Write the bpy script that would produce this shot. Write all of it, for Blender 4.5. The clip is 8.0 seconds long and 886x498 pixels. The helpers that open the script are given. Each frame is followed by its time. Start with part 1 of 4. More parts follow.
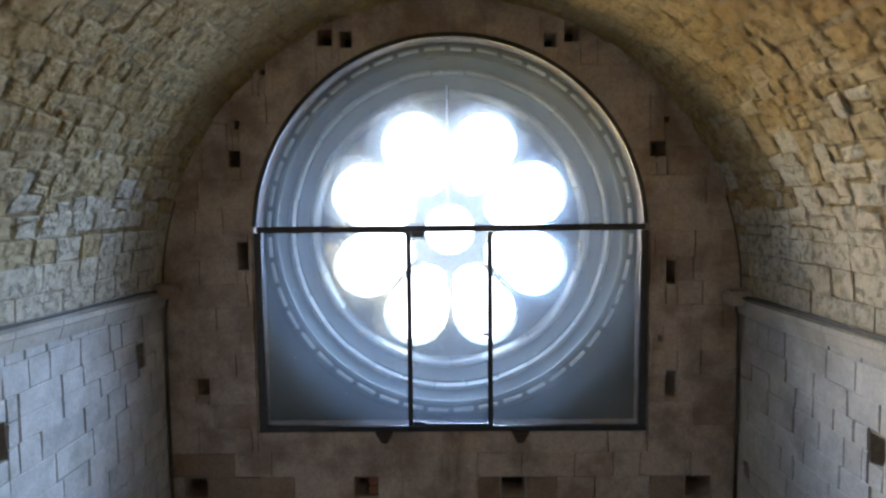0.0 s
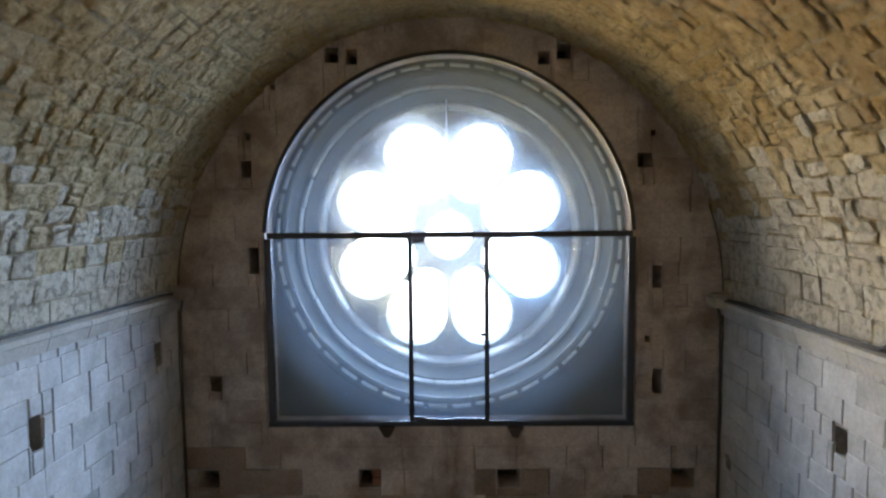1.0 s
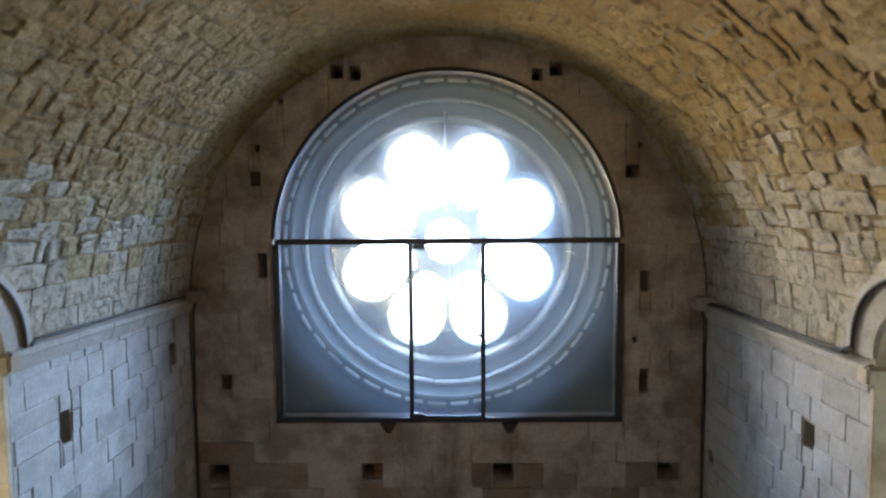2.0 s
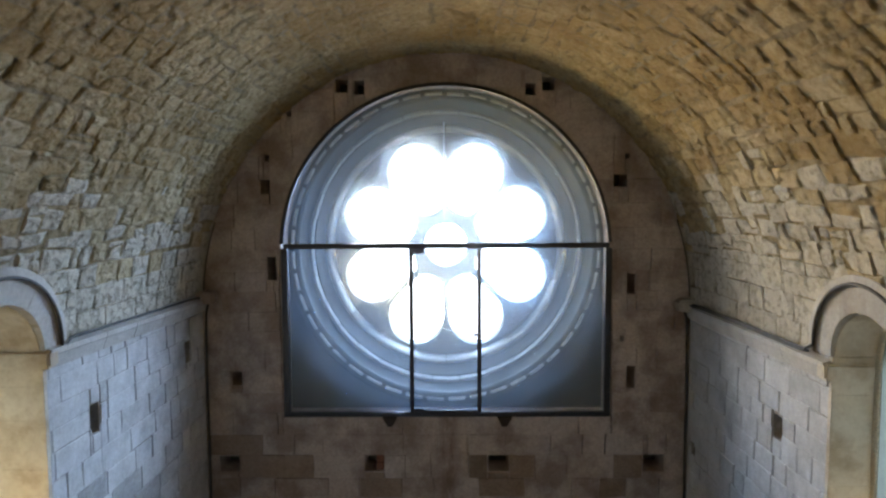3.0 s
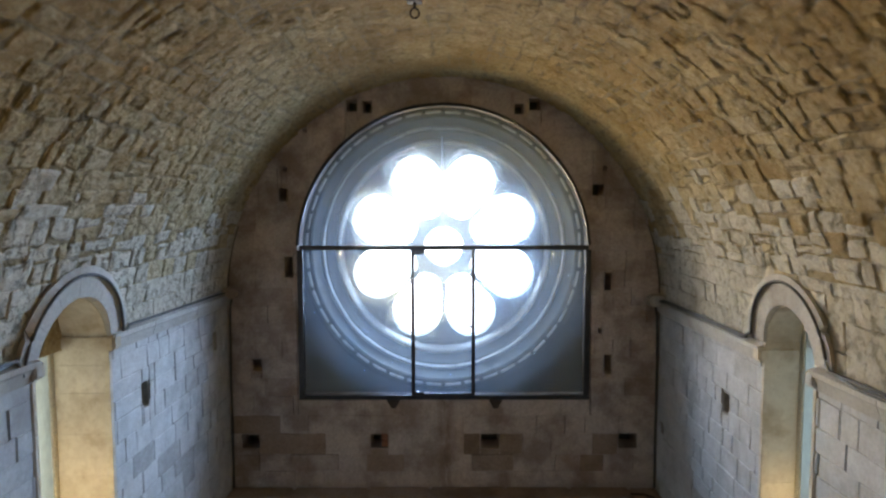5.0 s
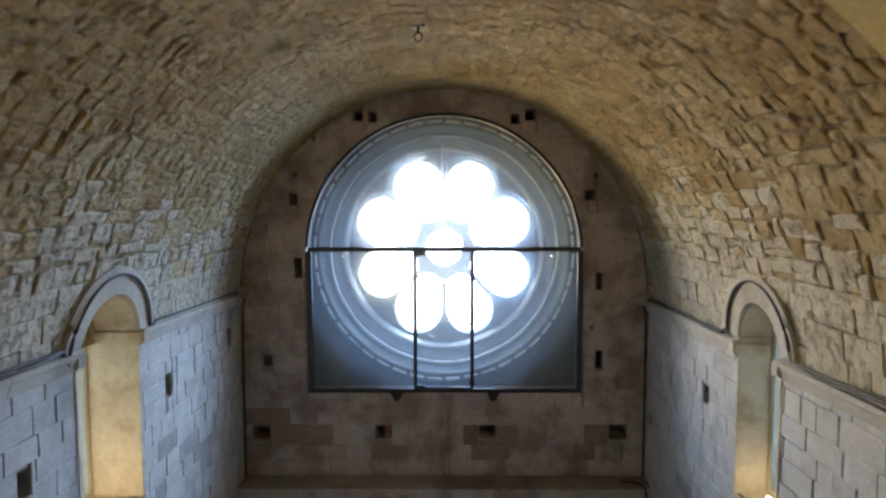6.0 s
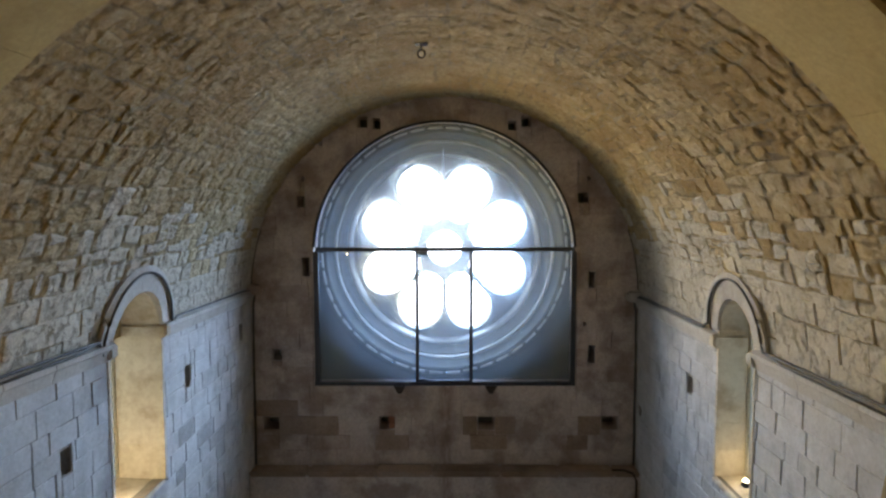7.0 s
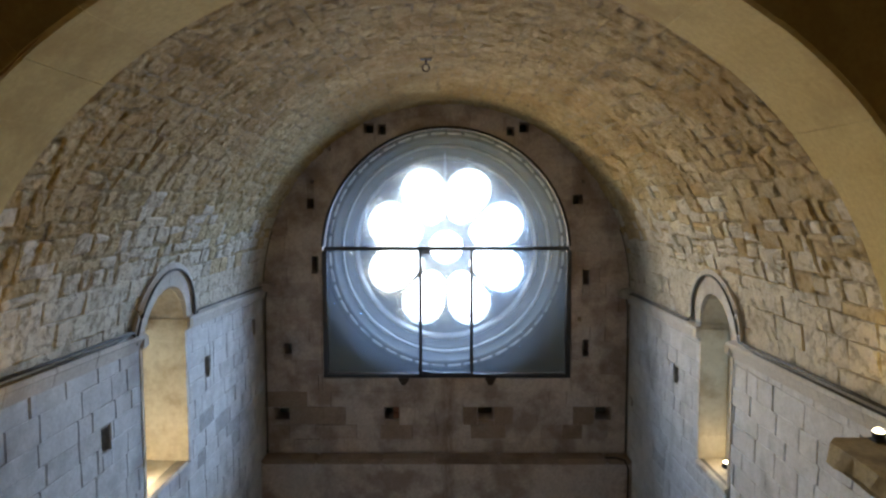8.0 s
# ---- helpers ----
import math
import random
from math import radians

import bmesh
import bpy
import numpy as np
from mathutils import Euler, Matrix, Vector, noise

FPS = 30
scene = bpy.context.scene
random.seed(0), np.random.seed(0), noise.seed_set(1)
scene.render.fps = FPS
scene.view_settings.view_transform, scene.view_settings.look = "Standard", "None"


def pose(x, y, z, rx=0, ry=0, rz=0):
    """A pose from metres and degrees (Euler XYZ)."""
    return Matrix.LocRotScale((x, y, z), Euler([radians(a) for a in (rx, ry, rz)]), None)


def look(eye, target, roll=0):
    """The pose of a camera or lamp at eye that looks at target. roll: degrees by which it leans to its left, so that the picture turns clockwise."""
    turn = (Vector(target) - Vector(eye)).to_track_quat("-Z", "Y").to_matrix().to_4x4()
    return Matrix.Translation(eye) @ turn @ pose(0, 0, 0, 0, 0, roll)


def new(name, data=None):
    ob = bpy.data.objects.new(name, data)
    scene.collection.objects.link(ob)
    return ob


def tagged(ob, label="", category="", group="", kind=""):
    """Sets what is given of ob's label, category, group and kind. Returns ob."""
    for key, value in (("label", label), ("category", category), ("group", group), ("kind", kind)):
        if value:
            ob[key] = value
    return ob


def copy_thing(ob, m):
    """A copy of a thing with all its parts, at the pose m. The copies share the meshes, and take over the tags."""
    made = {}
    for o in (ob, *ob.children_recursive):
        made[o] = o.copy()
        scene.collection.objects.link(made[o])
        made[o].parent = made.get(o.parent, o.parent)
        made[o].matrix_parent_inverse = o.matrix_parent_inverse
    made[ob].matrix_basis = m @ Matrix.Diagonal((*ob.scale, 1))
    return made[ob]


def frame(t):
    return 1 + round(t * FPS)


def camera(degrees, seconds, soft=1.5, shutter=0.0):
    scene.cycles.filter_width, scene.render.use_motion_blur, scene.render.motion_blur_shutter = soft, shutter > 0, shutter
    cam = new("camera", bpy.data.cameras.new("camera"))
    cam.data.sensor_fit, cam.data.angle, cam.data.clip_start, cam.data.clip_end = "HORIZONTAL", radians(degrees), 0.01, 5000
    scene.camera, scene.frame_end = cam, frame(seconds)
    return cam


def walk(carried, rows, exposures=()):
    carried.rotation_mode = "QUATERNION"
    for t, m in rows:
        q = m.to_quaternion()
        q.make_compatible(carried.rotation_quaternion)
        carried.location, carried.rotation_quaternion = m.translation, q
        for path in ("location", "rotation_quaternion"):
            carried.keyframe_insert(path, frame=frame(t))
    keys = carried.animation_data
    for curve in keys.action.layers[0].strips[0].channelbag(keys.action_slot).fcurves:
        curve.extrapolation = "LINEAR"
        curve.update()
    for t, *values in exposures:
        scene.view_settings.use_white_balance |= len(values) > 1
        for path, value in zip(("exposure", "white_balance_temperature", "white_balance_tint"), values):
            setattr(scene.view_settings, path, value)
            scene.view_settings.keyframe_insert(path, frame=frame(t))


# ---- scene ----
cam = camera(70.0, 8.0, soft=2.5)
PATH = [
    (0, (0.047, -1.841, 6.5), (0.014, 0.153, 6.351), -0.6),
    (0.5, (0.049, -2.044, 6.536), (0.017, -0.049, 6.388), -0.5),
    (1, (0.053, -2.272, 6.582), (0.022, -0.278, 6.436), -0.5),
    (1.5, (0.061, -2.472, 6.628), (0.031, -0.478, 6.483), -0.47),
    (3, (0.073, -3.189, 6.783), (0.049, -1.195, 6.636), -0.32),
    (3.5, (0.076, -3.426, 6.808), (0.055, -1.432, 6.662), -0.28),
    (4, (0.07, -3.703, 6.841), (0.052, -1.708, 6.692), -0.22),
    (4.5, (0.068, -3.965, 6.867), (0.053, -1.971, 6.717), -0.18),
    (6, (0.065, -4.834, 6.957), (0.05, -2.839, 6.809), -0.1),
    (6.5, (0.057, -5.077, 6.985), (0.043, -3.083, 6.836), -0.1),
    (7, (0.05, -5.371, 7.003), (0.037, -3.377, 6.854), -0.1),
    (7.5, (0.036, -5.65, 7.017), (0.024, -3.656, 6.868), -0.1),
    (8, (0.019, -5.964, 7.027), (0.006, -3.969, 6.879), -0.1),
]
walk(cam, [(t, look(eye, target, roll)) for t, eye, target, roll in PATH])

# ---- plan: x across the nave, y towards the rose window, z up, floor at 0 ----
HALF = 3.30          # half width of the nave, radius of the vault
SPRING = 5.44        # where the vault springs
FAR = 5.30           # inner face of the window wall
BAY = -1.98          # where the vault ends against the transverse arch
RIB_NEAR = -2.735     # near face of the transverse arch
RIB_R = 3.05
FRAME_R, FRAME_Z, FRAME_SILL = 2.22, 6.13, 3.84
ROSE_Z, ROSE_Y = 6.13, 6.58
WINDOWS = {-1: (1.335, 5.475), 1: (1.665, 5.465)}   # side windows: middle and springing height
WIN_R, WIN_OUT = {-1: 0.575, 1: 0.445}, {-1: 0.785, 1: 0.68}   # inner and outer radius of their arches
SILL = {-1: 3.73, 1: 3.68}     # height of the window sills
DEPTH = {-1: 0.55, 1: 0.35}   # from the wall face to the panes

# ---- world and lamps ----
world = bpy.data.worlds.new("sky")
scene.world = world
world.use_nodes = True
wn = world.node_tree
sky = wn.nodes.new("ShaderNodeTexSky")
sky.sky_type, sky.sun_disc = "NISHITA", False
sky.sun_elevation, sky.sun_rotation = radians(47), radians(197)
wn.links.new(sky.outputs[0], wn.nodes["Background"].inputs[0])
wn.nodes["Background"].inputs[1].default_value = 0.15
scene.view_settings.exposure = 0.05


def lamp(name, kind, m, energy, color, size=0.1, spread=180.0, angle=60.0, tall=0.0):
    data = bpy.data.lights.new(name, kind)
    data.energy, data.color = energy, color
    if kind == "AREA":
        data.shape, data.size, data.spread = "DISK", size, radians(spread)
        if tall:
            data.shape, data.size_y = "RECTANGLE", tall
    elif kind == "SUN":
        data.angle = radians(angle)
    else:
        data.shadow_soft_size = size
        if kind == "SPOT":
            data.spot_size, data.spot_blend = radians(angle), 0.6
    ob = new(name, data)
    ob.matrix_world = m
    return ob


SUN_DIR = Vector((0.25, 0.8, -0.9))
lamp("sun", "SUN", look((0, 0, 30), Vector((0, 0, 30)) + SUN_DIR), 3.0, (1.0, 0.95, 0.87), angle=0.5)
# daylight standing in the opening of the rose
lamp("rose_sky_light", "AREA", look((0.45, ROSE_Y + 1.38, ROSE_Z + 0.5), (-1.1, 0, ROSE_Z - 4.4)), 1340, (0.465, 0.67, 1.0), size=4.3, spread=122)
# warm light thrown in by the sunlit ground and houses outside
lamp("rose_ground_light", "AREA", look((-0.7, ROSE_Y + 1.3, ROSE_Z + 0.3), (1.2, 1.0, ROSE_Z + 0.9)), 275, (1.0, 0.725, 0.30), size=3.6, spread=80)
# warm uplights on the two capitals and on the window sills
for sx in (-1, 1):
    # second of each pair: no fitting, added out of view to brighten the arch
    for y in ((-1.72, -2.95) if sx > 0 else (-2.25, -3.2)):
        lamp("capital_and_fill_uplight", "SPOT", look((sx * 2.86, y, 5.50), (sx * 2.95, y + 2.6, 7.8) if y > -2.5 else (sx * 2.0, y, 8.0)), (13 if sx > 0 else 21) if y > -2.5 else 18, (1.0, 0.64, 0.19), size=0.04, angle=105 if y > -2.5 else 125)
    wy, wz = WINDOWS[sx]
    # daylight standing in the opening of each side window; the left one is on the sunny side
    lamp("side_daylight", "AREA", look((sx * (HALF + DEPTH[sx] + 0.14), wy, 4.85), (0, wy, 4.85)), 8 if sx < 0 else 5.5, (1.0, 0.93, 0.74) if sx < 0 else (0.8, 0.92, 1.0), size=0.9, tall=2.0)
    lamp("sill_uplight", "POINT", pose(sx * 3.50, wy - (-0.1 if sx > 0 else 0.2), SILL[sx] + 0.2), 12 if sx < 0 else 2.6, (1.0, 0.74, 0.38), size=0.03)


# ---- materials ----
def mat(name):
    m = bpy.data.materials.new(name)
    m.use_nodes = True
    nt = m.node_tree
    return m, nt, nt.nodes["Principled BSDF"]


def mix_rgb(nt, fac, a, b, mode="MIX"):
    n = nt.nodes.new("ShaderNodeMix")
    n.data_type, n.blend_type = "RGBA", mode
    for sock, val in ((n.inputs[0], fac), (n.inputs[6], a), (n.inputs[7], b)):
        if hasattr(val, "is_linked"):
            nt.links.new(val, sock)
        else:
            sock.default_value = val
    return n.outputs[2]


def noise_tex(nt, scale, detail=5.0, rough=0.6, low=0.35, high=0.65, stretch=None):
    geo = nt.nodes.new("ShaderNodeNewGeometry")
    vec = geo.outputs["Position"]
    if stretch:
        mp = nt.nodes.new("ShaderNodeMapping")
        mp.inputs["Scale"].default_value = stretch
        nt.links.new(vec, mp.inputs[0])
        vec = mp.outputs[0]
    n = nt.nodes.new("ShaderNodeTexNoise")
    n.inputs["Scale"].default_value, n.inputs["Detail"].default_value, n.inputs["Roughness"].default_value = scale, detail, rough
    nt.links.new(vec, n.inputs["Vector"])
    r = nt.nodes.new("ShaderNodeMapRange")
    r.inputs[1].default_value, r.inputs[2].default_value = low, high
    nt.links.new(n.outputs[0], r.inputs[0])
    return r.outputs[0]


def stone(name, dark, light, stain, vary="object", bump=0.5, amount=0.5, grain=28.0, rough=0.9, patch=0.9, patch_low=0.5, cloud=0.45, odd=None, drip=None, crag=0.02, pit=(0.3, 0.62, 0.45)):
    """Worn limestone: a tone for each block, cloudy patches, stains and a pitted grain."""
    m, nt, bsdf = mat(name)
    if vary == "object":
        rnd = nt.nodes.new("ShaderNodeObjectInfo").outputs["Random"]
    else:
        rnd = nt.nodes.new("ShaderNodeNewGeometry").outputs["Random Per Island"]
    ramp = nt.nodes.new("ShaderNodeMapRange")
    ramp.inputs[3].default_value, ramp.inputs[4].default_value = 0.5 - amount / 2, 0.5 + amount / 2
    nt.links.new(rnd, ramp.inputs[0])
    base = mix_rgb(nt, ramp.outputs[0], (*dark, 1), (*light, 1))
    if odd:
        # one block in eight or so is of another, darker stone
        k = nt.nodes.new("ShaderNodeMath")
        k.operation = "MULTIPLY"
        k.inputs[1].default_value = 7.31
        nt.links.new(rnd, k.inputs[0])
        fr = nt.nodes.new("ShaderNodeMath")
        fr.operation = "FRACT"
        nt.links.new(k.outputs[0], fr.inputs[0])
        gt = nt.nodes.new("ShaderNodeMath")
        gt.operation = "GREATER_THAN"
        gt.inputs[1].default_value = 0.88
        nt.links.new(fr.outputs[0], gt.inputs[0])
        base = mix_rgb(nt, gt.outputs[0], base, mix_rgb(nt, 0.7, base, (*odd, 1)))
    puffs = noise_tex(nt, 3.4, 7, 0.68, 0.34, 0.66)
    base = mix_rgb(nt, puffs, mix_rgb(nt, cloud * 0.7, base, (*dark, 1)), mix_rgb(nt, cloud, base, (*light, 1)))
    big = noise_tex(nt, patch, 4, 0.6, patch_low, patch_low + 0.16)
    base = mix_rgb(nt, big, base, mix_rgb(nt, 0.6, base, (*stain, 1)))
    if drip:
        # a damp streak running down from the middle of the screen
        xyz = nt.nodes.new("ShaderNodeSeparateXYZ")
        nt.links.new(nt.nodes.new("ShaderNodeNewGeometry").outputs["Position"], xyz.inputs[0])
        off = nt.nodes.new("ShaderNodeMath")
        off.operation = "SUBTRACT"
        off.inputs[1].default_value = drip[0]
        nt.links.new(xyz.outputs[0], off.inputs[0])
        wide = nt.nodes.new("ShaderNodeMath")
        wide.operation = "ABSOLUTE"
        nt.links.new(off.outputs[0], wide.inputs[0])
        edge = nt.nodes.new("ShaderNodeMapRange")
        edge.inputs[1].default_value, edge.inputs[2].default_value, edge.inputs[3].default_value, edge.inputs[4].default_value = 0.03, 0.2, 0.75, 0.0
        nt.links.new(wide.outputs[0], edge.inputs[0])
        below = nt.nodes.new("ShaderNodeMath")
        below.operation = "LESS_THAN"
        below.inputs[1].default_value = drip[1]
        nt.links.new(xyz.outputs[2], below.inputs[0])
        both = nt.nodes.new("ShaderNodeMath")
        both.operation = "MULTIPLY"
        nt.links.new(edge.outputs[0], both.inputs[0])
        nt.links.new(below.outputs[0], both.inputs[1])
        base = mix_rgb(nt, both.outputs[0], base, mix_rgb(nt, noise_tex(nt, 5.0, 5, 0.6, 0.3, 0.6, stretch=(3, 1, 0.6)), base, (*stain, 1)))
    pits = noise_tex(nt, grain, 8, 0.7, pit[0], pit[1])
    base = mix_rgb(nt, pits, mix_rgb(nt, pit[2], base, (*stain, 1)), base)
    if crag > 0.03:
        # hollows where the face has crumbled
        hollow = noise_tex(nt, 13.0, 7, 0.66, 0.38, 0.49)
        base = mix_rgb(nt, hollow, mix_rgb(nt, 0.42, base, (*[v * 0.7 for v in stain], 1)), base)
    nt.links.new(base, bsdf.inputs["Base Color"])
    bsdf.inputs["Roughness"].default_value = rough
    bsdf.inputs["Specular IOR Level"].default_value = 0.2
    fine = noise_tex(nt, grain * 0.8, 9, 0.72, 0.0, 1.0)
    b = nt.nodes.new("ShaderNodeBump")
    b.inputs["Strength"].default_value, b.inputs["Distance"].default_value = bump, crag
    nt.links.new(fine, b.inputs["Height"])
    if crag > 0.03:
        lump = nt.nodes.new("ShaderNodeBump")
        lump.inputs["Strength"].default_value, lump.inputs["Distance"].default_value = 0.65, 0.05
        nt.links.new(hollow, lump.inputs["Height"])
        nt.links.new(lump.outputs[0], b.inputs["Normal"])
    nt.links.new(b.outputs[0], bsdf.inputs["Normal"])
    return m


M_WALL = stone("limestone_blocks", (0.40, 0.40, 0.395), (0.645, 0.645, 0.64), (0.17, 0.15, 0.14), amount=0.6, patch=0.9, patch_low=0.55, cloud=0.8, odd=(0.30, 0.285, 0.27), bump=0.32, pit=(0.3, 0.6, 0.3))
M_SOOTY = stone("sooty_blocks", (0.30, 0.295, 0.29), (0.50, 0.49, 0.48), (0.13, 0.125, 0.12), amount=0.9, cloud=0.8, bump=0.4)
M_BROWN = stone("brown_stone", (0.27, 0.20, 0.155), (0.41, 0.325, 0.265), (0.12, 0.075, 0.05), amount=0.9, cloud=0.7)
M_WALL_JOINED = stone("limestone_blocks_joined", (0.50, 0.46, 0.37), (0.67, 0.625, 0.52), (0.27, 0.225, 0.16), vary="island", amount=0.75, patch=0.9, patch_low=0.55, cloud=0.75, bump=0.6, crag=0.035)
M_FAR = stone("dark_limestone_blocks", (0.465, 0.395, 0.36), (0.665, 0.59, 0.545), (0.18, 0.12, 0.09), amount=0.7, patch=1.5, patch_low=0.46, cloud=0.7, odd=(0.24, 0.15, 0.11), drip=(0.03, 3.85))
M_VAULT = stone("rough_vault_stone", (0.47, 0.37, 0.195), (0.63, 0.52, 0.305), (0.35, 0.22, 0.075), vary="island", amount=1.0, bump=1.0, grain=20.0, patch=0.8, patch_low=0.44, cloud=0.7, crag=0.06, pit=(0.36, 0.6, 0.6))
# middle step of the vault's painted change from cool to warm light
M_VAULT_COOLER = stone("cooler_lit_vault_stone", (0.46, 0.38, 0.23), (0.62, 0.53, 0.355), (0.35, 0.23, 0.08), vary="island", amount=0.85, bump=0.9, grain=20.0, patch=0.8, patch_low=0.46, cloud=0.7, crag=0.05)
M_MORTAR = stone("old_mortar", (0.30, 0.275, 0.24), (0.42, 0.39, 0.35), (0.09, 0.07, 0.05), vary="island", amount=0.2, bump=0.9)
M_VAULT_MORTAR = stone("ochre_vault_mortar", (0.36, 0.285, 0.16), (0.47, 0.385, 0.235), (0.20, 0.14, 0.07), vary="island", amount=0.3, bump=0.9, crag=0.05)
M_RIB = stone("cream_dressed_stone", (0.48, 0.38, 0.155), (0.58, 0.47, 0.215), (0.32, 0.225, 0.09), amount=0.6, bump=0.25, patch=1.3)
M_TRIM = stone("dressed_pale_stone", (0.44, 0.42, 0.38), (0.58, 0.56, 0.52), (0.24, 0.21, 0.18), amount=0.5, bump=0.35)
# weathered stone; the dimness of the recess is put into its dark base
M_ROSE = stone("weathered_dimmed_rose_stone", (0.105, 0.102, 0.088), (0.165, 0.16, 0.14), (0.08, 0.115, 0.10), amount=0.6, bump=0.4)
M_RING = stone("pale_ring_stone", (0.44, 0.425, 0.36), (0.66, 0.64, 0.55), (0.15, 0.14, 0.12), amount=0.9, bump=0.4)
M_JAMB = stone("pale_jamb_stone", (0.54, 0.485, 0.385), (0.70, 0.645, 0.54), (0.34, 0.25, 0.15), amount=0.9, bump=0.5, cloud=0.8, patch=2.6, grain=16.0, pit=(0.3, 0.55, 0.35))
# darker copy of the ring stone: dimness of the deeper rings put into colour
M_RING_DIM = stone("dimmed_ring_stone", (0.25, 0.24, 0.205), (0.38, 0.365, 0.315), (0.13, 0.12, 0.10), amount=0.7, bump=0.4)
M_BRICK = stone("red_brick", (0.26, 0.11, 0.07), (0.36, 0.17, 0.11), (0.12, 0.06, 0.04), amount=0.5)
M_FLOOR = stone("floor_slabs", (0.36, 0.32, 0.27), (0.46, 0.41, 0.355), (0.30, 0.26, 0.21), vary="island", amount=0.4, bump=0.3)
# capital stone: the shade on its backlit face is put into this darker brown
M_CAPITAL = stone("shaded_capital_stone", (0.31, 0.235, 0.12), (0.44, 0.345, 0.19), (0.10, 0.07, 0.04), amount=0.6, bump=0.8, patch=3.0, crag=0.03)
M_PLASTER = stone("brown_plaster", (0.36, 0.24, 0.11), (0.44, 0.30, 0.145), (0.22, 0.14, 0.06), amount=0.3, bump=0.3)
M_EARTH = stone("dry_ground", (0.30, 0.26, 0.17), (0.38, 0.33, 0.22), (0.16, 0.15, 0.08), amount=0.4, patch=0.05, grain=3)


def metal(name, color, rough, metallic=0.6):
    m, nt, bsdf = mat(name)
    n = noise_tex(nt, 40, 5, 0.6, 0.3, 0.7)
    c = mix_rgb(nt, n, (*color, 1), (*[v * 1.7 + 0.01 for v in color], 1))
    nt.links.new(c, bsdf.inputs["Base Color"])
    bsdf.inputs["Roughness"].default_value, bsdf.inputs["Metallic"].default_value = rough, metallic
    return m


M_STEEL = metal("dark_painted_steel", (0.022, 0.024, 0.03), 0.45, 0.3)
M_CABLE = metal("grey_cable_sheath", (0.05, 0.05, 0.05), 0.75, 0.0)
M_IRON = metal("rusty_iron", (0.03, 0.02, 0.015), 0.8, 0.0)
M_WIRE = metal("bright_steel_wire", (0.5, 0.5, 0.52), 0.3, 0.9)
M_ALU = metal("pale_window_frame", (0.42, 0.40, 0.33), 0.5, 0.0)


def pane(name, dust, tint, gloss=0.06, rough=0.02, col=(0.8, 0.85, 0.9), bloom=0.0, veil=0.0):
    """A dusty pane: clear glass with a film that scatters some light, a faint mirror, and optional lens bloom and veil.
    """
    m, nt, bsdf = mat(name)
    nt.nodes.remove(bsdf)
    out = nt.nodes["Material Output"]
    tr = nt.nodes.new("ShaderNodeBsdfTransparent")
    tr.inputs[0].default_value = (*tint, 1)
    tl = nt.nodes.new("ShaderNodeBsdfTranslucent")
    tl.inputs[0].default_value = (*col, 1)
    gl = nt.nodes.new("ShaderNodeBsdfGlossy")
    gl.inputs["Roughness"].default_value = rough
    smear = noise_tex(nt, 2.2, 6, 0.7, 0.25, 0.75)
    amt = nt.nodes.new("ShaderNodeMapRange")
    amt.inputs[3].default_value, amt.inputs[4].default_value = dust * 0.6, dust * 1.4
    nt.links.new(smear, amt.inputs[0])
    a = nt.nodes.new("ShaderNodeMixShader")
    nt.links.new(amt.outputs[0], a.inputs[0])
    nt.links.new(tr.outputs[0], a.inputs[1])
    nt.links.new(tl.outputs[0], a.inputs[2])
    if bloom:
        # blurred refraction standing in for lens bloom, spreads the glare a few degrees
        hz = nt.nodes.new("ShaderNodeBsdfRefraction")
        hz.inputs["Color"].default_value = (0.74, 0.87, 1.0, 1)
        hz.inputs["Roughness"].default_value, hz.inputs["IOR"].default_value = 0.62, 1.32
        c = nt.nodes.new("ShaderNodeMixShader")
        c.inputs[0].default_value = bloom
        nt.links.new(a.outputs[0], c.inputs[1])
        nt.links.new(hz.outputs[0], c.inputs[2])
        a = c
    if veil:
        # pale dust on the inner side, lit from the room, thickened to imitate lens veil
        df = nt.nodes.new("ShaderNodeBsdfDiffuse")
        df.inputs["Color"].default_value = (0.64, 0.67, 0.68, 1)
        film = nt.nodes.new("ShaderNodeMapRange")
        film.inputs[3].default_value, film.inputs[4].default_value = veil * 0.6, veil * 1.4
        nt.links.new(smear, film.inputs[0])
        c = nt.nodes.new("ShaderNodeMixShader")
        nt.links.new(film.outputs[0], c.inputs[0])
        nt.links.new(a.outputs[0], c.inputs[1])
        nt.links.new(df.outputs[0], c.inputs[2])
        a = c
    b = nt.nodes.new("ShaderNodeMixShader")
    b.inputs[0].default_value = gloss
    nt.links.new(a.outputs[0], b.inputs[1])
    nt.links.new(gl.outputs[0], b.inputs[2])
    nt.links.new(b.outputs[0], out.inputs[0])
    return m


M_GLASS = pane("dusty_bloom_glass", 0.018, (0.95, 0.97, 1.0), gloss=0.022, col=(0.52, 0.70, 1.0), bloom=0.030, veil=0.065)
M_CLEAR = pane("clear_glass", 0.006, (0.97, 0.98, 1.0), gloss=0.02)
M_FROST = pane("frosted_glass", 0.75, (0.8, 0.9, 0.95), gloss=0.05, rough=0.2, col=(0.50, 0.53, 0.51))

m, nt, bsdf = mat("lit_lamp_lens")
bsdf.inputs["Emission Color"].default_value, bsdf.inputs["Emission Strength"].default_value = (1.0, 0.82, 0.5, 1), 12.0
M_LENS = m

m, nt, bsdf = mat("bright_sky_backdrop")
bsdf.inputs["Base Color"].default_value = (0.6, 0.65, 0.7, 1)
bsdf.inputs["Emission Color"].default_value, bsdf.inputs["Emission Strength"].default_value = (0.93, 0.97, 1.0, 1), 3.2
M_BACKDROP = m


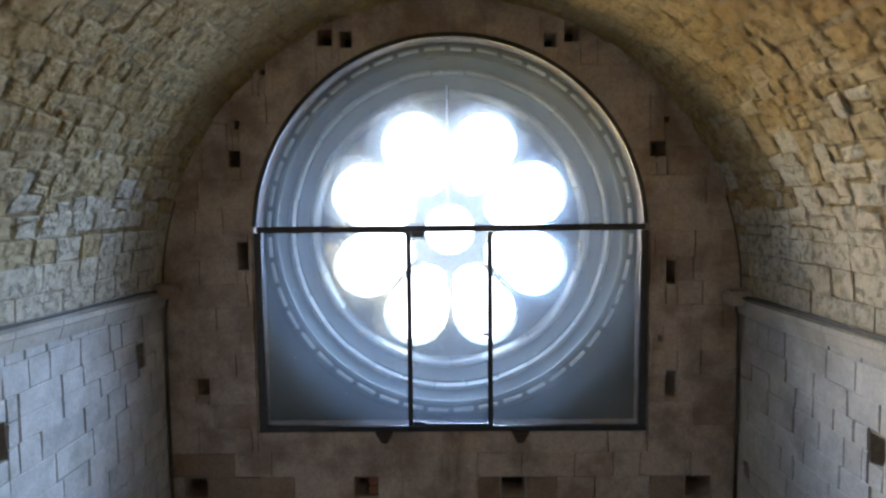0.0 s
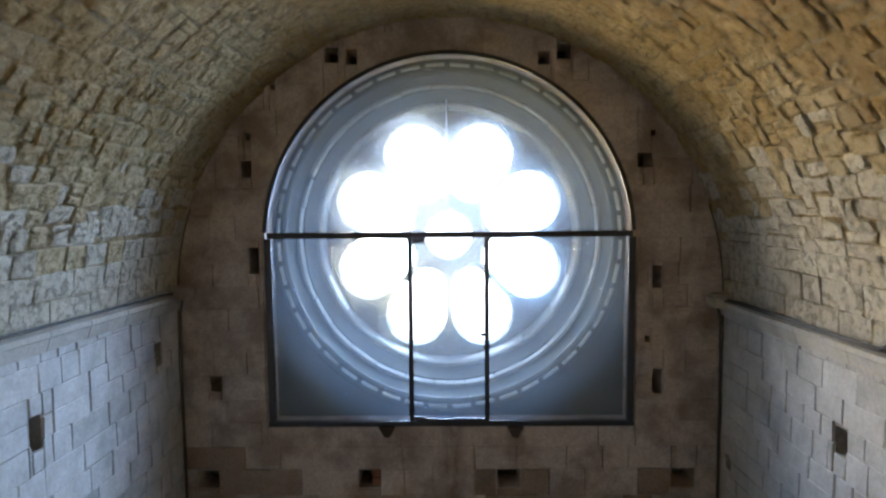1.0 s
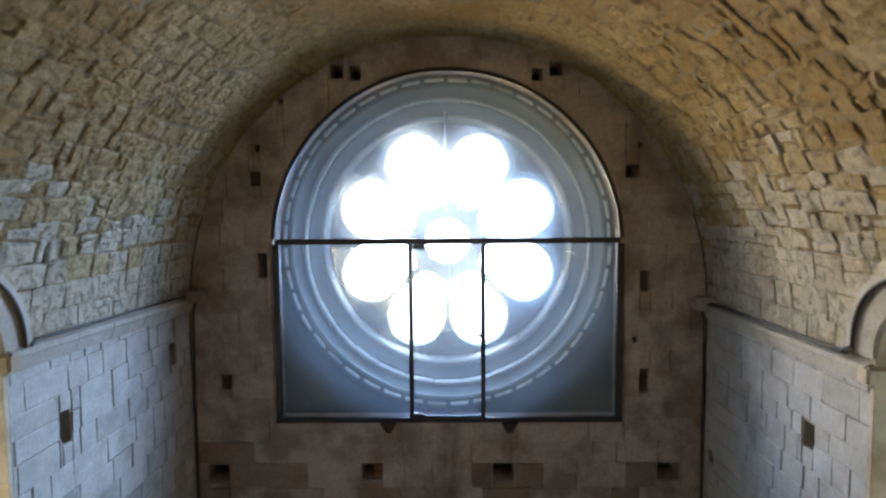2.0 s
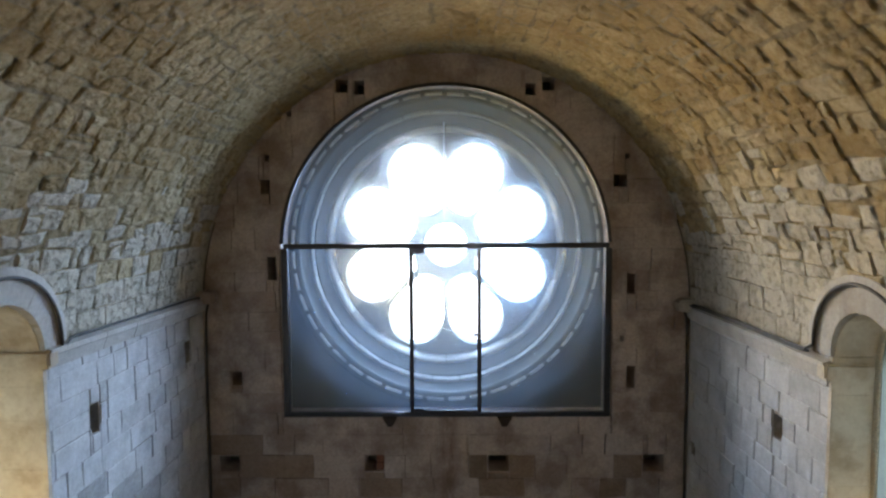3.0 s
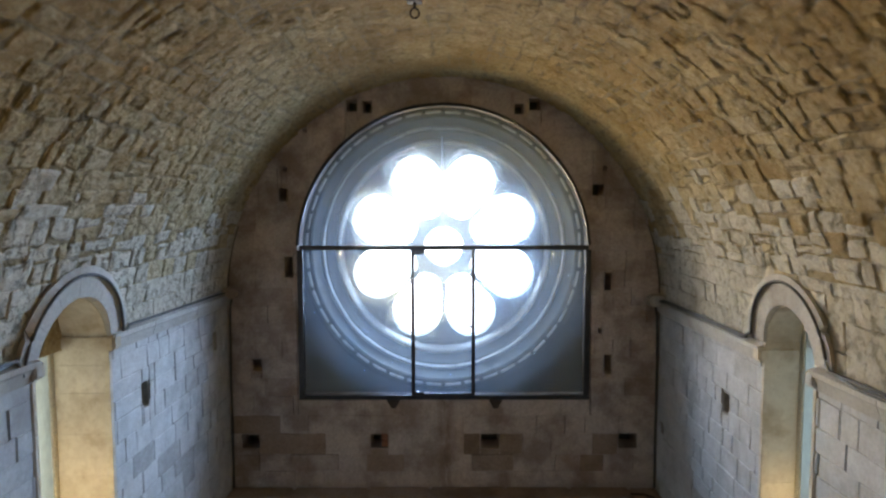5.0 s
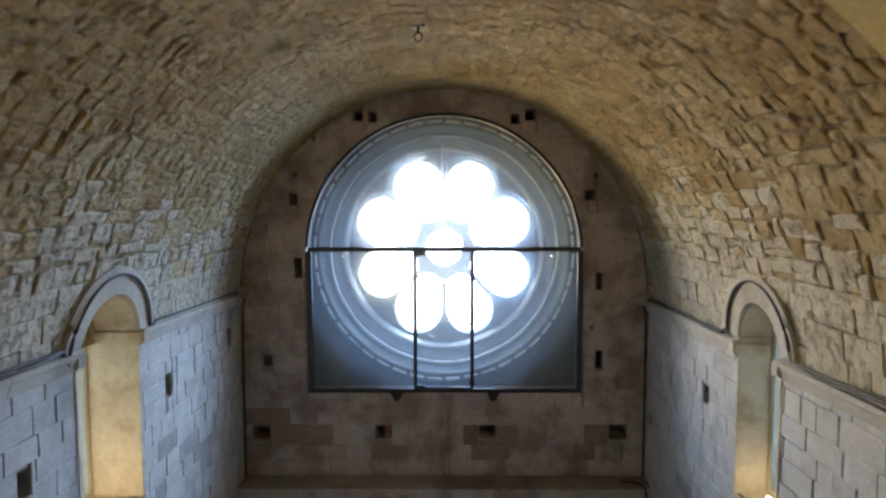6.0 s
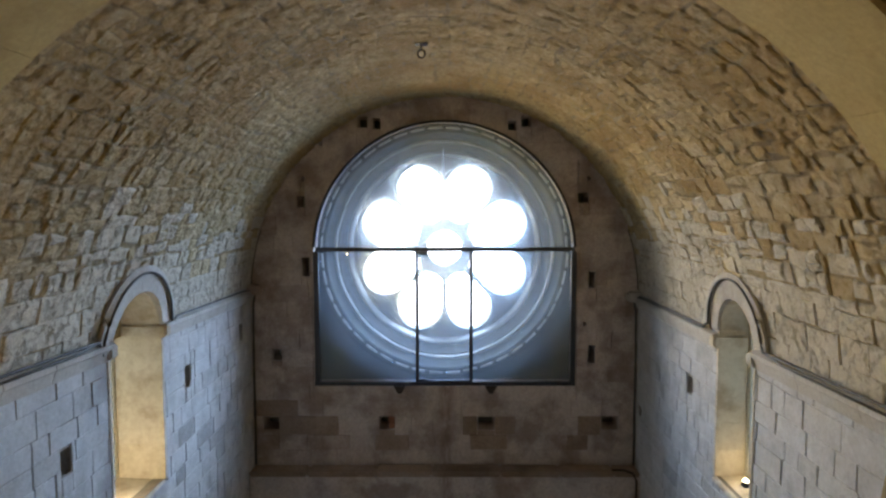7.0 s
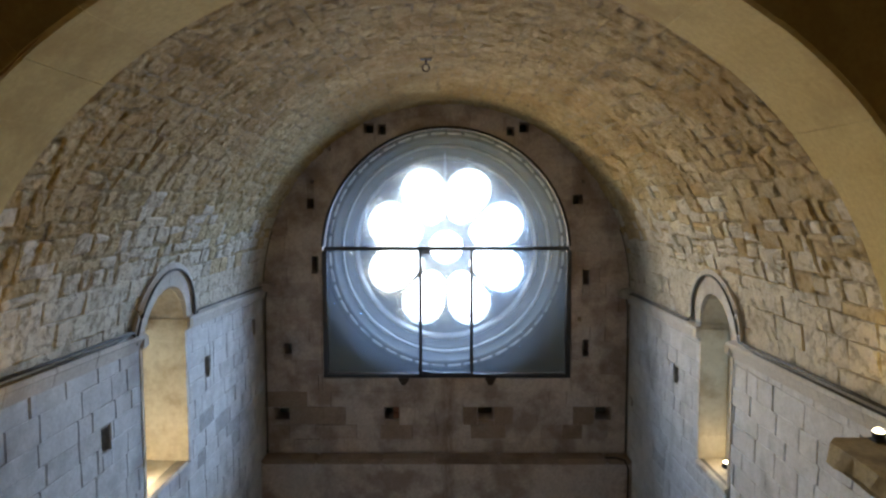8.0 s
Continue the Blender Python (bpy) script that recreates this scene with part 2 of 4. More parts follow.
# ---- mesh helpers ----
def link(name, bm, material, parent=None, label="", smooth=False):
    me = bpy.data.meshes.new(name)
    bm.to_mesh(me)
    bm.free()
    me.materials.append(material)
    if smooth:
        me.shade_smooth()
    ob = new(name, me)
    if parent:
        ob.parent = parent
    return tagged(ob, label)


part = link


def thing(name, label, category, kind="", group=""):
    return tagged(new(name), label, category, group, kind)


def add_box(bm, x0, x1, y0, y1, z0, z1, bevel=0.0, m=None):
    res = bmesh.ops.create_cube(bm, size=1.0)
    vs = res["verts"]
    for v in vs:
        v.co = Vector(((x0 + x1) / 2 + v.co.x * (x1 - x0), (y0 + y1) / 2 + v.co.y * (y1 - y0), (z0 + z1) / 2 + v.co.z * (z1 - z0)))
    if bevel:
        es = {e for v in vs for e in v.link_edges}
        out = bmesh.ops.bevel(bm, geom=list(es), offset=bevel, segments=2, affect="EDGES")
        vs = list({v for v in out["verts"]} | {v for v in vs if v.is_valid})
    if m is not None:
        bmesh.ops.transform(bm, matrix=m, verts=[v for v in vs if v.is_valid])
    return vs


def box(name, x0, x1, y0, y1, z0, z1, material, parent=None, bevel=0.0, label=""):
    bm = bmesh.new()
    add_box(bm, min(x0, x1), max(x0, x1), min(y0, y1), max(y0, y1), min(z0, z1), max(z0, z1), bevel)
    return link(name, bm, material, parent, label)


def plate(name, outline, holes, thick, m, material, parent=None, bevel=0.0, label=""):
    """A flat slab with openings right through it: outline and holes in its own plane, extruded from 0 to thick, placed by m."""
    cu = bpy.data.curves.new(name, "CURVE")
    cu.dimensions, cu.fill_mode = "2D", "BOTH"
    cu.extrude, cu.bevel_depth, cu.bevel_resolution = thick / 2 - bevel, bevel, 1 if bevel else 0
    for pts in (outline, *holes):
        sp = cu.splines.new("POLY")
        sp.points.add(len(pts) - 1)
        for p, (a, b) in zip(sp.points, pts):
            p.co = (a, b, 0, 1)
        sp.use_cyclic_u = True
    tmp = bpy.data.objects.new("tmp", cu)
    me = bpy.data.meshes.new_from_object(tmp)
    bpy.data.objects.remove(tmp)
    bpy.data.curves.remove(cu)
    me.transform(m @ Matrix.Translation((0, 0, thick / 2)))
    me.materials.clear()
    me.materials.append(material)
    me.name = name
    ob = new(name, me)
    if parent:
        ob.parent = parent
    return tagged(ob, label)


# planes: (a, b, c) to x = a, z = b, y = base + c; and to y = a, z = b, x = base + c
def facing_y(y):
    return Matrix(((1, 0, 0, 0), (0, 0, 1, y), (0, 1, 0, 0), (0, 0, 0, 1)))


def facing_x(x, sx=1):
    return Matrix(((0, 0, sx, x), (1, 0, 0, 0), (0, 1, 0, 0), (0, 0, 0, 1)))


def leaning(x, sx, k, foot):
    """As facing_x, with the plane leaning into the room above the height foot."""
    return Matrix(((0, -sx * k, sx, x + sx * k * foot), (1, 0, 0, 0), (0, 1, 0, 0), (0, 0, 0, 1)))


def rect(a0, a1, b0, b1):
    return [(a0, b0), (a1, b0), (a1, b1), (a0, b1)]


def arc_pts(ca, cb, r, a0, a1, n):
    return [(ca + r * math.cos(radians(a0 + (a1 - a0) * i / n)), cb + r * math.sin(radians(a0 + (a1 - a0) * i / n))) for i in range(n + 1)]


def arched(c, half, sill, spring, n=28):
    return [(c - half, sill), (c + half, sill)] + arc_pts(c, spring, half, 0, 180, n)


def sweep(bm, pts, profile, up=None, closed=False):
    """A profile (list of side, rise) carried along a line of points; side is along `up` x direction."""
    n, rings = len(pts), []
    pts = [Vector(p) for p in pts]
    for i, p in enumerate(pts):
        a, b = pts[i - 1 if (i or closed) else 0], pts[(i + 1) % n if (i + 1 < n or closed) else i]
        d = (b - a).normalized()
        ref = up(p) if up else (Vector((0, 0, 1)) if abs(d.z) < 0.9 else Vector((0, 1, 0)))
        side = d.cross(ref).normalized()
        rise = side.cross(d).normalized()
        rings.append([bm.verts.new(p + side * s + rise * r) for s, r in profile])
    k = len(profile)
    for i in range(n if closed else n - 1):
        ra, rb = rings[i], rings[(i + 1) % n]
        for j in range(k):
            bm.faces.new((ra[j], ra[(j + 1) % k], rb[(j + 1) % k], rb[j]))
    if not closed:
        bm.faces.new(rings[0])
        bm.faces.new(list(reversed(rings[-1])))
    bmesh.ops.recalc_face_normals(bm, faces=bm.faces)


def tube(name, pts, r, material, parent=None, label="", sides=8, closed=False):
    bm = bmesh.new()
    sweep(bm, pts, [(r * math.cos(2 * math.pi * i / sides), r * math.sin(2 * math.pi * i / sides)) for i in range(sides)], closed=closed)
    return link(name, bm, material, parent, label, smooth=True)


rng = random.Random(7)


def block_geo(place, u0, u1, v0, v1, proud, rough, tilt, nu, nv, back=0.05, lap_u=None, lap_v=None, ragged=0.0, corner=0.0, edge=0.012, push=None, seed=0.0):
    """One block: a worn face in nu x nv cells with its edges running back into the joint. Returns verts and faces."""
    cj = [(rng.uniform(-corner, corner), rng.uniform(-corner, corner)) for _ in range(4)]
    tu, tv = rng.uniform(-tilt, tilt), rng.uniform(-tilt, tilt)
    eu, ev = min(edge / (u1 - u0), 0.2), min(edge / (v1 - v0), 0.2)
    us = [0.0] + [eu + (1 - 2 * eu) * i / nu for i in range(nu + 1)] + [1.0]
    vs = [0.0] + [ev + (1 - 2 * ev) * i / nv for i in range(nv + 1)] + [1.0]
    verts, inside = [], 0
    for j, b in enumerate(vs):
        for i, a in enumerate(us):
            w = ((1 - a) * (1 - b), a * (1 - b), a * b, (1 - a) * b)
            u = u0 + a * (u1 - u0) + sum(k * c[0] for k, c in zip(w, cj))
            v = v0 + b * (v1 - v0) + sum(k * c[1] for k, c in zip(w, cj))
            rim = i in (0, len(us) - 1) or j in (0, len(vs) - 1)
            ring = not rim and (i in (1, len(us) - 2) or j in (1, len(vs) - 2))
            if push:
                u, v, hit = push(u, v)
                inside += hit
            nz = noise.noise((u * 7.0 + seed, v * 7.0, seed * 1.7)) + 0.5 * noise.noise((u * 17.0, v * 17.0 + seed, 3.1)) + 0.3 * noise.noise((u * 38.0, v * 38.0, seed))
            lap = lap_v if 0 < i < len(us) - 1 else lap_u
            h = (-back if lap is None else -lap) if rim else proud + tu * (a - 0.5) + tv * (b - 0.5) + rough * nz - (0.3 * rough if ring else 0)
            if rim:
                u += (rough * 0.25 + ragged) * noise.noise((u * 9, v * 16, seed + 5))
                v += rough * 0.25 * noise.noise((u * 9, v * 9, seed + 9))
            verts.append(place(u, v, h))
    w = len(us)
    faces = [(j * w + i, j * w + i + 1, (j + 1) * w + i + 1, (j + 1) * w + i) for j in range(len(vs) - 1) for i in range(w - 1)]
    return verts, faces, inside >= len(verts)


def minus(rects, hole):
    """The rectangles (u0, u1, v0, v1) with one rectangle cut out of them."""
    out, (a0, a1, b0, b1) = [], hole
    for u0, u1, v0, v1 in rects:
        if u1 <= a0 or u0 >= a1 or v1 <= b0 or v0 >= b1:
            out.append((u0, u1, v0, v1))
            continue
        lo, hi = max(v0, b0), min(v1, b1)
        if u0 < a0:
            out.append((u0, a0, v0, v1))
        if u1 > a1:
            out.append((a1, u1, v0, v1))
        c0, c1 = max(u0, a0), min(u1, a1)
        if v0 < b0:
            out.append((c0, c1, v0, lo))
        if v1 > b1:
            out.append((c0, c1, hi, v1))
    return [r for r in out if r[1] - r[0] > 0.03 and r[3] - r[2] > 0.03]


def courses(u0, u1, v0, v1, heights, lengths, gap_u, gap_v):
    """Rows of blocks of uneven height and length over a rectangle."""
    out, v = [], v0
    while v < v1 - 0.05:
        h = min(rng.uniform(*heights), v1 - v)
        if v1 - v - h < heights[0] * 0.6:
            h = v1 - v
        u = u0 - rng.uniform(0, lengths[0])
        while u < u1:
            n = rng.uniform(*lengths)
            a, b = max(u, u0), min(u + n, u1)
            if u1 - b < 0.1:
                b = u1
            if b - a > 0.06:
                g = gap_u * rng.choice((0.1, 0.2, 0.3, 0.5, 0.9, 1.6))
                out.append((a + g / 2, b - g / 2, v + gap_v / 2, v + h - gap_v / 2))
            u = b if b > u else u + n
        v += h
    return out


def lay(blocks, place, parent, material, limit, centre, name="stone", rough=0.004, proud=0.006, tilt=0.002, push=None, corner=0.008, crack=0.011, lap=0.004, other=None, open_bed=0.0, label=""):
    """Blocks as objects of their own, those past the limit (by distance from a point of the wall) joined into one."""
    blocks = sorted(blocks, key=lambda r: (((r[0] + r[1]) / 2 - centre[0]) ** 2 + ((r[2] + r[3]) / 2 - centre[1]) ** 2))
    rest_v, rest_f, made = [], [], 0
    for r in blocks:
        nu, nv = max(2, min(6, round((r[1] - r[0]) / 0.09))), max(2, min(4, round((r[3] - r[2]) / 0.09)))
        pr = proud + rng.uniform(-0.0015, 0.0015)
        g = crack * rng.choice((0.0, 0.0, 0.35, 0.6, 1.0, 1.6))
        r = (r[0] + g * 0.6, r[1] - g * 0.4, r[2], r[3])
        v, f, gone = block_geo(place, *r, pr, rough, tilt, nu, nv, push=push, corner=corner, edge=0.008, lap_u=None if g else lap, lap_v=None if open_bed and rng.random() < open_bed else lap, ragged=0.45 * crack, seed=rng.uniform(0, 90))
        if gone:
            continue
        if made < limit:
            me = bpy.data.meshes.new(name)
            me.from_pydata(v, [], f)
            mid = ((r[0] + r[1]) / 2, (r[2] + r[3]) / 2)
            me.materials.append(other[0] if other and any(a < mid[0] < c and d < mid[1] < e for a, c, d, e in other[1]) else material)
            ob = new(name, me)
            ob.parent = parent
            made += 1
        else:
            k = len(rest_v)
            rest_v += v
            rest_f += [tuple(i + k for i in q) for q in f]
    if rest_v:
        me = bpy.data.meshes.new("stonework")
        me.from_pydata(rest_v, [], rest_f)
        me.materials.append(material)
        ob = new("stonework", me)
        ob.parent = parent
        tagged(ob, kind="stuff")


# ---- shell: floor, side walls, window wall, vault ----
floor = box("floor", -4.2, 4.2, -12.5, FAR + 0.2, -0.3, 0.0, M_FLOOR)
tagged(floor, "worn grey stone slabs of the church floor", "floor", kind="structure")
ground = box("ground", -700, 700, -700, 700, -0.7, -0.35, M_EARTH)
tagged(ground, "dry grassy ground round the church", "ground", kind="structure")

backdrop = box("backdrop", -26, 26, FAR + 24, FAR + 24.2, -0.34, 26, M_BACKDROP)
tagged(backdrop, "plain white glare of the sky outside", "sky", kind="structure")

SIDE_HOLES = {
    -1: [(2.57, 2.71, 4.62, 4.90), (4.69, 4.84, 4.76, 5.02), (-0.06, 0.09, 4.61, 4.84)],
    1: [(2.88, 3.05, 4.43, 4.66), (5.04, 5.17, 3.40, 3.56)],
}
FAR_HOLES = [(-2.42, -2.29, 5.74, 6.06), (-2.48, -2.35, 6.91, 7.10), (2.25, 2.43, 6.98, 7.15), (2.45, 2.56, 5.54, 5.81),
             (2.46, 2.58, 4.24, 4.55), (-2.94, -2.80, 4.29, 4.48), (-3.14, -2.86, 3.07, 3.29), (2.71, 3.00, 3.07, 3.31),
             (0.58, 0.86, 3.06, 3.30), (-1.13, -0.86, 3.07, 3.30), (-1.20, -1.06, 8.21, 8.40), (-1.45, -1.28, 8.24, 8.42),
             (1.07, 1.21, 8.19, 8.35), (1.29, 1.46, 8.25, 8.43), (2.40, 2.46, 7.35, 7.42), (-2.41, -2.35, 7.34, 7.43), (-2.10, -2.04, 7.93, 8.01),
             (2.36, 2.42, 4.88, 4.96)]

walls = {}
for sx, nm in ((-1, "wall_left"), (1, "wall_right")):
    wc, ws = WINDOWS[sx]
    x0 = sx * HALF
    wl = thing(nm, "side wall of pale limestone blocks with open joints", "wall", "structure")
    walls[sx] = wl
    opening = arched(wc, WIN_R[sx], SILL[sx], ws)
    ends = rect(BAY - 0.9, FAR + 1.5, 0.0, 9.4)
    plate("wall_core", ends, [opening] + [rect(*h) for h in SIDE_HOLES[sx]], 0.4, facing_x(x0 + sx * 0.014, sx), M_MORTAR, wl)
    plate("wall_outer_core", ends, [arched(wc, WIN_R[sx] + 0.02, SILL[sx] - 0.02, ws)], 0.5, facing_x(x0 + sx * 0.421, sx), M_MORTAR, wl)

far_wall = thing("wall_far", "dim brown limestone wall round the rose window", "wall", "structure")
far_open = arched(0, FRAME_R, FRAME_SILL, FRAME_Z, 64)
plate("wall_core", rect(-3.95, 3.95, 0.0, 9.4), [far_open] + [rect(*h) for h in FAR_HOLES], 0.40, facing_y(FAR + 0.022), M_FAR, far_wall)

# vault shell
def on_vault(sx):
    """Places a point of the side wall and vault: u along the nave, v up from the springing, h into the room."""
    def place(u, v, h):
        if v <= 0:
            return (sx * (HALF - h), u, SPRING + v)
        a = v / HALF
        r = HALF - h
        return (sx * r * math.cos(a), u, SPRING + r * math.sin(a))
    return place


def arch_shell(name, r0, r1, y0, y1, n, material, parent=None, label=""):
    bm = bmesh.new()
    rows = []
    for i in range(n + 1):
        a = math.pi * i / n
        rows.append([bm.verts.new((r * math.cos(a), y, SPRING + r * math.sin(a))) for r, y in ((r0, y0), (r0, y1), (r1, y1), (r1, y0))])
    for a, b in zip(rows, rows[1:]):
        for j in range(4):
            bm.faces.new((a[j], a[(j + 1) % 4], b[(j + 1) % 4], b[j]))
    bm.faces.new(rows[0])
    bm.faces.new(list(reversed(rows[-1])))
    bmesh.ops.recalc_face_normals(bm, faces=bm.faces)
    return link(name, bm, material, parent, label)


def vault():
    verts, faces = [], []
    quarter = HALF * math.pi / 2

    slots = []

    def add(v, f, slot=0):
        k = len(verts)
        verts.extend(v)
        slots.extend([slot] * len(f))
        faces.extend(tuple(i + k for i in q) for q in f)

    # the mortar bed behind the stones, gently uneven
    nu, nv = 110, 150
    bed = []
    for j in range(nv + 1):
        a = math.pi * j / nv
        for i in range(nu + 1):
            y = BAY - 0.30 + (FAR + 0.32 - BAY) * i / nu
            r = HALF + 0.014 + 0.014 * noise.noise((y * 3, a * 8, 0.3))
            bed.append((r * math.cos(a), y, SPRING + r * math.sin(a)))
    w = nu + 1

    def open_here(k):
        x, y, z = bed[k]
        side = 1 if x > 0 else -1
        (c, sp), out = WINDOWS[side], WIN_OUT[side] - 0.05
        return z < 7 and (math.hypot(y - c, z - sp) < out or (abs(y - c) < out and z < sp))
    cells = [(j * w + i, j * w + i + 1, (j + 1) * w + i + 1, (j + 1) * w + i) for j in range(nv) for i in range(nu)]
    add(bed, [q for q in cells if not any(open_here(k) for k in q)], 3)
    # outer skin gives the shell its thickness
    skin = []
    for j in range(41):
        a = math.pi * j / 40
        for y in (BAY - 0.05, FAR + 0.02):
            skin.append(((HALF + 0.45) * math.cos(a), y, SPRING + (HALF + 0.45) * math.sin(a)))
    add(skin, [(2 * j, 2 * j + 1, 2 * j + 3, 2 * j + 2) for j in range(40)])
    for sx in (-1, 1):
        place = on_vault(sx)
        wc, ws = WINDOWS[sx]

        def push(u, v, wc=wc, ws=ws, out=WIN_OUT[sx] - 0.02):
            du, dv = u - wc, v - (ws - SPRING)
            d = math.hypot(du, dv)
            if dv > -0.12 and d < out:
                k = out / max(d, 1e-3)
                return wc + du * k, ws - SPRING + dv * k, 1
            return u, v, 0
        # squared courses above the string course
        for r in courses(BAY - 0.28, FAR + 0.02, 0.0 if sx > 0 else 0.14, 0.80, (0.19, 0.27), (0.26, 0.62), 0.0, 0.0):
            g = rng.choice((0.0, 0.0, 0.0, 0.004, 0.008, 0.014))
            r = (r[0] + g * 0.6, r[1] - g * 0.4, r[2], r[3])
            v, f, gone = block_geo(place, *r, 0.006 + rng.uniform(-0.004, 0.006), 0.011, 0.007, 7, 5, lap_u=None if g else 0.009, lap_v=0.009, corner=0.012, edge=0.008, push=push, seed=rng.uniform(0, 90))
            if not gone:
                add(v, f, 2 if rng.random() < (0.12 if r[2] > 0.5 else 0.0) else 1)
        # rubble above: long stones in rows that wander, with worn edges and eroded joints across the vault
        v0 = 0.80
        while v0 < quarter - 0.02:
            t = (v0 - 0.8) / (quarter - 0.8)
            hgt = min(rng.uniform(0.13, 0.22), quarter + 0.03 - v0)
            calm = min(max((t - 0.2) / 0.5, 0.0), 0.8)   # towards the crown the stones lie flatter and closer
            u = BAY - 0.28 - rng.uniform(0, 0.3)
            while u < FAR + 0.02:
                n = (1 - 0.25 * calm) * (rng.uniform(0.18, 0.42) if rng.random() < 0.7 else rng.uniform(0.11, 0.2))
                a, b = max(u, BAY - 0.28), min(u + n, FAR + 0.02)
                if b - a > 0.07:
                    wob = 0.07 * noise.noise((u * 0.8, v0 * 0.9, sx * 4.0)) + rng.uniform(-0.012, 0.012)
                    parts = [(a, b, v0 + wob, v0 + hgt + wob)]
                    if hgt > 0.18 and rng.random() < 0.22:
                        k = rng.uniform(0.35, 0.65)
                        parts = [(a, b, v0 + wob, v0 + wob + hgt * k), (a, b, v0 + wob + hgt * k, v0 + wob + hgt)]
                    for p in parts:
                        # joints along the vault are tight, those across it gape here and there
                        g = rng.choice((0.0, 0.0, 0.004, 0.006, 0.009, 0.014, 0.022)) * (1 - 0.75 * calm)
                        bedded = rng.random() < 0.5 + 0.2 * calm
                        q = (p[0] + g * 0.6, p[1] - g * 0.4, p[2] - (0.004 if bedded else -0.004), p[3] + (0.004 if bedded else -0.003))
                        size = (q[1] - q[0]) / 0.042
                        v, f, gone = block_geo(place, *q, rng.uniform(0.0, 0.011 - 0.008 * calm), 0.014 - 0.004 * calm, rng.choice((0.002, 0.003, 0.005, 0.007)) * (1 - 0.6 * calm), max(5, min(11, round(size))), 6,
                                               back=0.03, lap_u=None if g > 0.005 else 0.010 - 0.004 * calm, lap_v=0.010 - 0.003 * calm if bedded else 0.018, ragged=0.018, corner=0.03, edge=0.018 + 0.012 * calm, push=push, seed=rng.uniform(0, 90))
                        if not gone:
                            # paler stones low, ochre ones higher: cool to warm light put into their colour
                            q = v0 - 0.95 + rng.uniform(-0.45, 0.45) - 0.5 * noise.noise((u * 0.9, sx * 3.0, 0.5))
                            add(v, f, 1 if q < 0.2 else 2 if q < 0.8 else 0)
                u += n
            v0 += hgt
    me = bpy.data.meshes.new("ceiling")
    me.from_pydata(verts, [], faces)
    me.materials.append(M_VAULT)
    me.materials.append(M_WALL_JOINED)
    me.materials.append(M_VAULT_COOLER)
    me.materials.append(M_VAULT_MORTAR)
    me.polygons.foreach_set("material_index", slots)
    return tagged(new("ceiling", me), "barrel vault of rough cream rubble stone, joints eroded", "vault", kind="structure")


ceiling = vault()

# transverse arch on its piers, and the dim bay behind it
rib = thing("transverse_arch", "smooth cream dressed-stone arch across the vault", "arch", "structure")
n_v = 26
for i in range(n_v):
    a0, a1 = math.pi * i / n_v, math.pi * (i + 1) / n_v
    bm = bmesh.new()
    k = 4
    ins = 0.0005 / RIB_R
    rr = RIB_R + rng.uniform(-0.004, 0.004)
    far = BAY + (0.07 if 36 < math.degrees((a0 + a1) / 2) < 100 else 0.0)
    rows = []
    for j in range(k + 1):
        a = a0 + ins + (a1 - a0 - 2 * ins) * j / k
        rows.append([bm.verts.new((r * math.cos(a), y + 0.075 * r * math.cos(a), SPRING + r * math.sin(a))) for r, y in
                     ((rr + 0.02, RIB_NEAR), (rr, RIB_NEAR + 0.02), (rr, far - 0.02), (rr + 0.02, far), (HALF + 0.2, far), (HALF + 0.2, RIB_NEAR))])
    for p, q in zip(rows, rows[1:]):
        for j in range(6):
            bm.faces.new((p[j], p[(j + 1) % 6], q[(j + 1) % 6], q[j]))
    bm.faces.new(rows[0])
    bm.faces.new(list(reversed(rows[-1])))
    bmesh.ops.recalc_face_normals(bm, faces=bm.faces)
    link("voussoir", bm, M_RIB, rib)

spandrel = plate("spandrel_wall", rect(-4.2, 4.2, 0.0, 11.0), [[(-HALF + 0.1, 0.0), (HALF - 0.1, 0.0)] + arc_pts(0, SPRING, HALF - 0.1, 0, 180, 48)], 0.3,
                 Matrix.Rotation(math.atan(0.075), 4, "Z") @ facing_y(RIB_NEAR + 0.012), M_PLASTER)
tagged(spandrel, "dim brown plastered wall over the arch", "wall", kind="structure")
for nm, a in (("bay_wall_left", (-4.6, -4.2, -12.5, RIB_NEAR + 0.3)), ("bay_wall_right", (4.2, 4.6, -12.5, RIB_NEAR + 0.3)), ("bay_wall_back", (-4.6, 4.6, -12.9, -12.5))):
    tagged(box(nm, *a, 0.0, 11.0, M_PLASTER), "dim brown plastered wall of the next bay", "wall", kind="structure")
tagged(box("bay_ceiling", -4.6, 4.6, -12.9, RIB_NEAR + 0.3, 11.0, 11.3, M_PLASTER), "dim plastered ceiling of the next bay", "ceiling", kind="structure")

